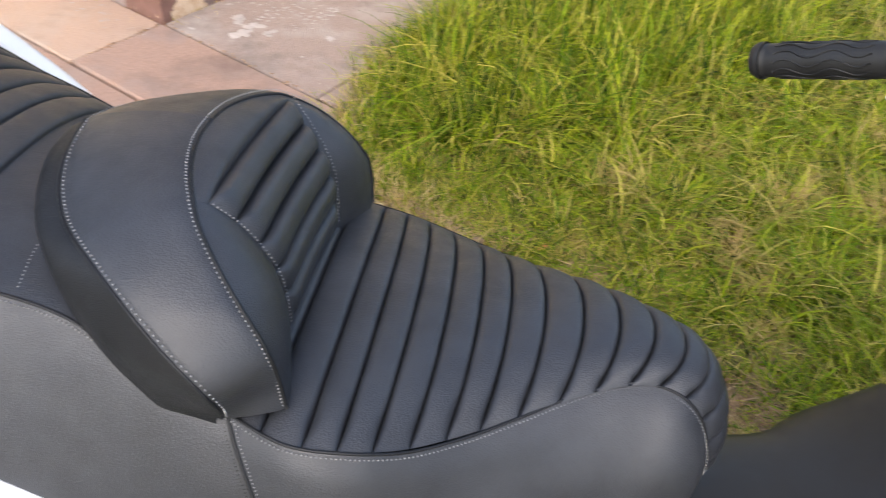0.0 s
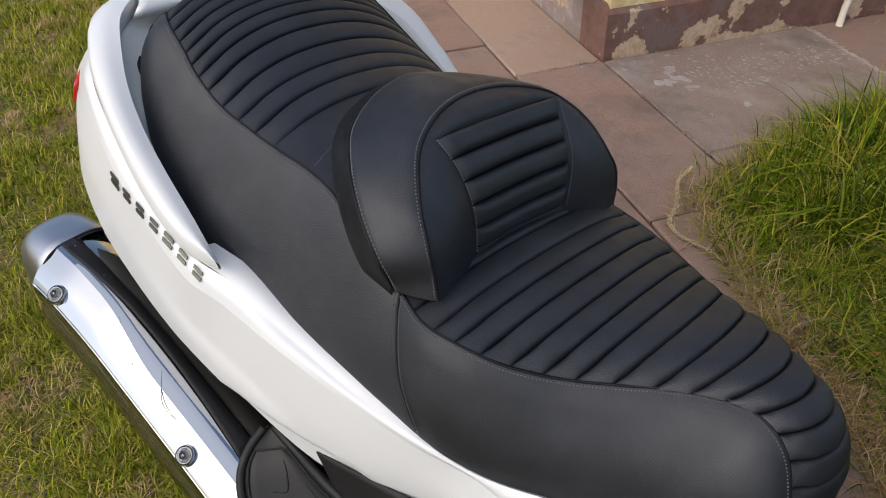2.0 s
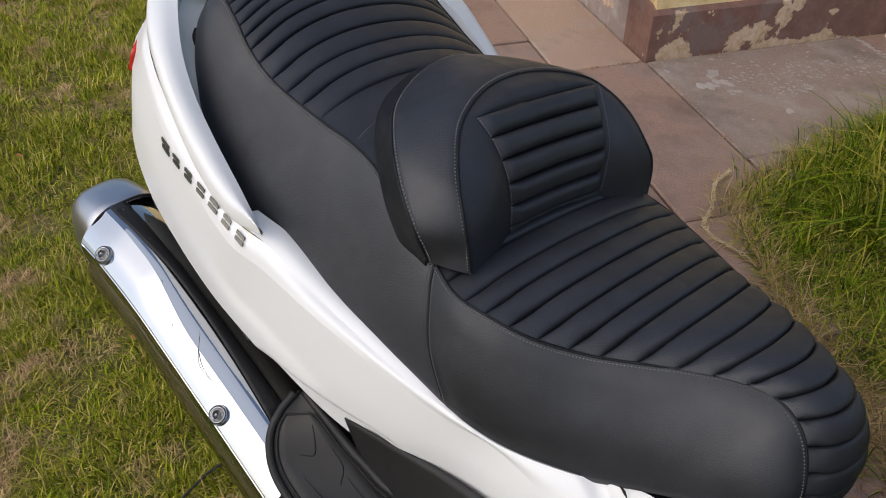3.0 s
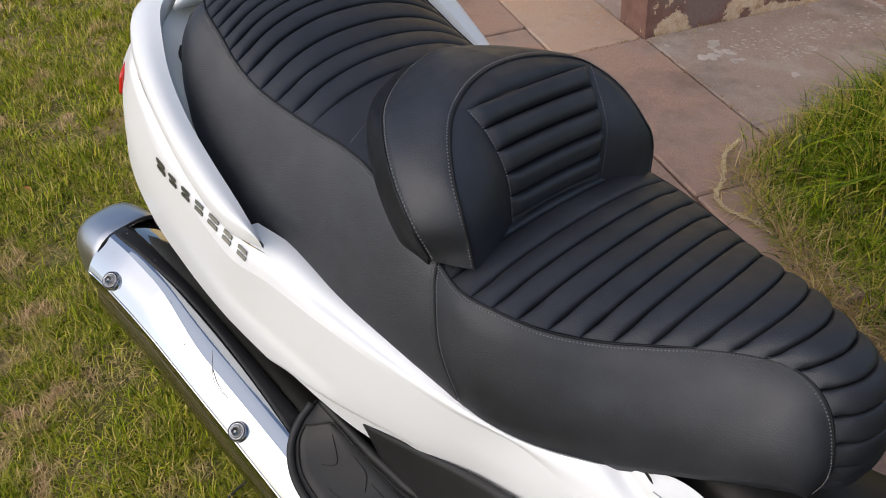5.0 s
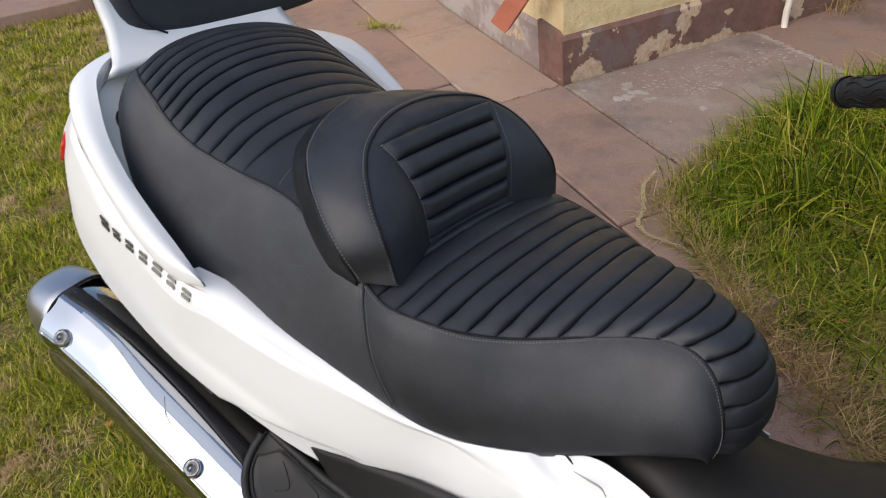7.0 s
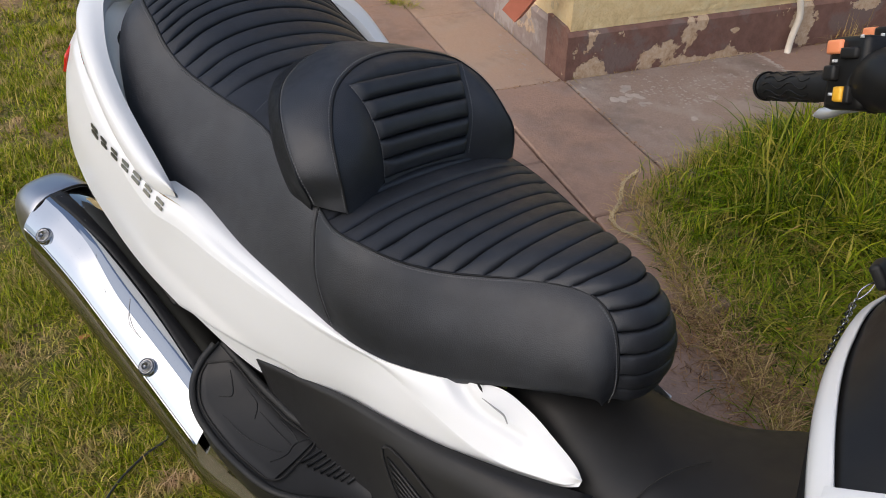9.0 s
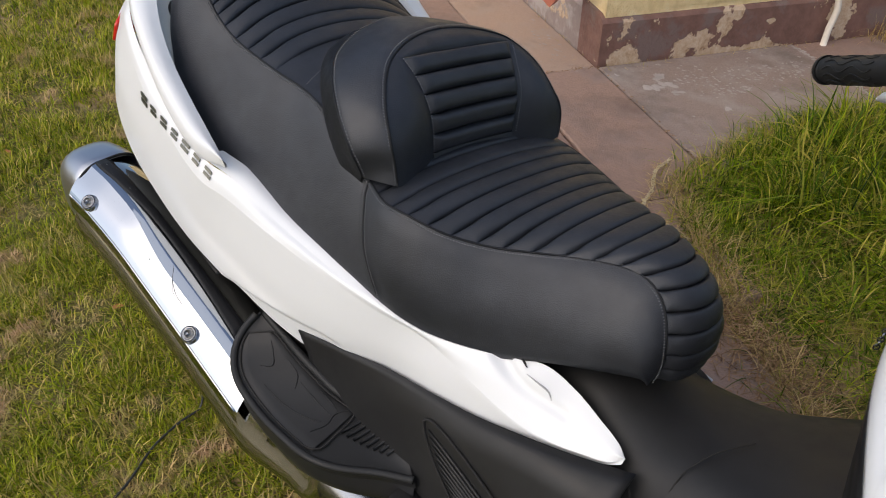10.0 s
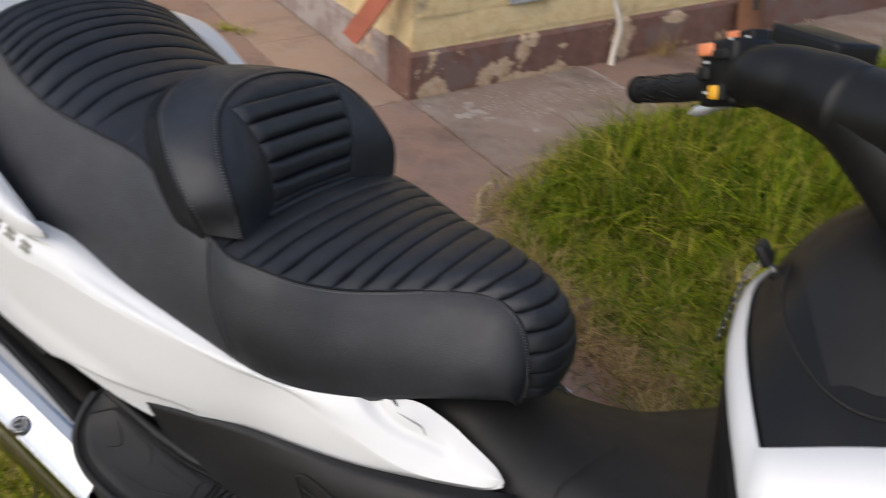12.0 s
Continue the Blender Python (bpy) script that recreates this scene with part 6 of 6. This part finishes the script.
# straw litter on the brown slab, dirt and straw at the plinth's foot
m = 2200
base = np.array([hab(p, q)[:2] for p, q in zip(rng.normal(-0.375, 0.075, m), rng.uniform(-2.3, -1.45, m))])
blades("straw_litter", base, np.full(m, 0.006), rng.uniform(0.015, 0.06, m), rng.uniform(0.0016, 0.0038, m), rng.uniform(1.2, 1.55, m), 2, LITTER, "loose dry straw scattered on brown slab", 57, 0.0)
m = 420
foot_a = np.where(rng.uniform(0, 1, m) < 0.6, rng.uniform(0, 2.6, m), -np.abs(rng.normal(0, 0.025, m)))
foot_b = np.where(foot_a >= 0, -np.abs(rng.normal(0, 0.03, m)), rng.uniform(0, 2.2, m))
base = np.array([hab(p, q)[:2] for p, q in zip(foot_a, foot_b)])
blades("straw_litter", base, np.full(m, 0.004), rng.uniform(0.015, 0.06, m), rng.uniform(0.0015, 0.003, m), rng.uniform(1.0, 1.5, m), 2, DRY_BLADE, "dry straw and dirt along the plinth foot", 60, 0.0)
# weed clump between waste pipe and shovel
m = 90
base = np.array([hab(1.42, -0.05)[:2]] * m) + rng.normal(0, 0.05, (m, 2))
blades("wall_weed", base, np.full(m, 0.003), rng.uniform(0.05, 0.2, m), rng.uniform(0.002, 0.004, m), rng.uniform(0.1, 1.2, m), 4, DRY_BLADE, "wispy weed growing at the plinth foot", 61)


def flakes(name, spots, count, seed, small=0.003, large=0.017):
    """Thin irregular crusts on the slabs."""
    r = random.Random(seed)
    verts, faces = [], []
    for a0, b0, sa, sb in spots:
        for _ in range(count):
            c = hab(r.gauss(a0, sa), r.gauss(b0, sb), 0.0035)
            s, m0 = r.uniform(small, large), r.randrange(7, 11)
            k = len(verts)
            e = r.uniform(0, 6.28)
            for q in range(m0):
                t = 6.283 * q / m0
                g = s * r.uniform(0.45, 1.1)
                verts.append((c.x + g * math.cos(t + e), c.y + 0.8 * g * math.sin(t + e), 0.0022 + r.uniform(0, 0.001)))
            verts.append((c.x, c.y, 0.0040))
            faces += [(k + q, k + (q + 1) % m0, k + m0) for q in range(m0)]
    ob = mesh_object(name, verts, faces, FLAKE, None, smooth=False)
    return tagged(ob, "pale crusty lichen flakes on the slabs", "lichen", kind="stuff")


flakes("lichen", ((0.20, -0.164, 0.012, 0.010), (0.201, -0.249, 0.012, 0.012), (0.134, -0.245, 0.014, 0.012), (0.207, -0.308, 0.010, 0.010)), 6, 5, 0.014, 0.030)
flakes("lichen", ((0.34, -0.20, 0.05, 0.05), (0.45, -0.24, 0.09, 0.06), (0.58, -0.21, 0.10, 0.05), (0.72, -0.24, 0.10, 0.05), (0.84, -0.25, 0.05, 0.05), (0.42, -0.35, 0.07, 0.02), (0.32, -0.49, 0.006, 0.006), (-0.1, 0.28, 0.04, 0.14), (-0.2, 1.75, 0.1, 0.25)), 48, 6, 0.002, 0.011)
mortar = flakes("joint_mortar", [(0.945, -0.03 - 0.009 * k, 0.006, 0.005) for k in range(66)], 3, 7, 0.004, 0.012)
tagged(mortar, "pale crumbling mortar in a slab joint", "mortar", kind="stuff")

crumbs = []
crumb_rng = random.Random(31)
for k in range(90):
    crumbs.append((crumb_rng.gauss(0.0, 0.006) if k < 60 else crumb_rng.uniform(-0.37, 0.0), crumb_rng.uniform(-0.98, 0.0) if k < 60 else crumb_rng.gauss(0.0, 0.006), 0.004, 0.004))
joint_dirt = flakes("joint_dirt", crumbs, 2, 32, 0.0015, 0.0065)
joint_dirt.data.materials[0] = LITTER
tagged(joint_dirt, "dirt crumbs and dry bits in the slab joints", "dirt", kind="stuff")

# fallen leaves on the lawn
leaf_rng = random.Random(12)
leaf_verts, leaf_faces = [], []
for u in np.linspace(0, 1, 7):
    w = 0.010 * math.sin(math.pi * u) ** 0.8
    leaf_verts += [(u * 0.036 - 0.018, -w, 0.004 * u), (u * 0.036 - 0.018, 0, -0.002 + 0.006 * u * u), (u * 0.036 - 0.018, w, 0.004 * u)]
for i in range(6):
    leaf_faces += [(3 * i, 3 * i + 3, 3 * i + 4, 3 * i + 1), (3 * i + 1, 3 * i + 4, 3 * i + 5, 3 * i + 2)]
first_leaf = mesh_object("fallen_leaf", leaf_verts, leaf_faces, LEAF, None)
tagged(first_leaf, "curled orange-brown leaf lying on the lawn", "leaf", group="fallen leaves")
leaf_spots = [(-1.05, -0.3), (-1.5, 0.5), (-0.95, 0.75), (-1.9, 1.2), (-1.3, -0.75), (-0.8, -0.85), (-2.4, 0.6), (-2.1, -0.2), (-1.65, 0.95), (0.55, 1.15), (0.35, 1.0), (-2.9, 1.5)]
for k, (x, y) in enumerate(leaf_spots):
    m = pose(x, y, float(ground_height(x, y)) + 0.013, leaf_rng.uniform(-25, 25), leaf_rng.uniform(-25, 25), leaf_rng.uniform(0, 360))
    if k == 0:
        first_leaf.matrix_basis = m
    else:
        copy_thing(first_leaf, m)

# a pale rope of dead runner grass along the edge, the black cable on the lawn
runner = new("dead_runner")
tagged(runner, "pale dry grass runner creeping along slab edge", "grass runner")
way = [hab(p, q, z) for p, q, z in ((-0.106, -0.796, 0.02), (-0.19, -0.846, 0.014), (-0.26, -0.95, 0.012), (-0.322, -1.01, 0.012), (-0.335, -1.073, 0.012), (-0.303, -1.162, 0.014), (-0.28, -1.22, 0.008))]
way = curve([tuple(p) for p in way], 92)
knot_rng = np.random.default_rng(77)
across = np.cross(np.gradient(way, axis=0), [0, 0, 1.0])
across /= np.linalg.norm(across, axis=1)[:, None]
zigzag = np.where(np.arange(92) % 4 < 2, 1.0, -1.0)[:, None]
for phase in (1.0, -1.0):
    knots = way + across * zigzag * phase * 0.0042 + knot_rng.normal(0, 0.0016, (92, 3)) * np.array([1, 1, 0.6])
    tube("stem", knots, list(knot_rng.uniform(0.0008, 0.0022, 60)), ROPE, runner, n=184, sides=5)
tuft_feet = np.repeat(way[::4, :2], 6, axis=0) + knot_rng.normal(0, 0.007, (23 * 6, 2))
blades("dry_grass", tuft_feet, np.full(len(tuft_feet), 0.008), knot_rng.uniform(0.015, 0.05, len(tuft_feet)), knot_rng.uniform(0.0015, 0.003, len(tuft_feet)), knot_rng.uniform(0.5, 1.5, len(tuft_feet)), 3, DRY_BLADE, "dry leaf tufts along a creeping grass runner", 78, 0.4)
cable = new("cable")
tagged(cable, "thin black cable hanging down onto the lawn", "cable")
tube("cord", [(-0.535, -0.30, 0.30), (-0.55, -0.31, 0.10), (-0.54, -0.33, -0.055), (-0.53, -0.40, -0.06), (-0.503, -0.48, -0.06), (-0.45, -0.57, -0.062), (-0.40, -0.70, -0.062)], [0.003], CABLE, cable, n=50, sides=6)
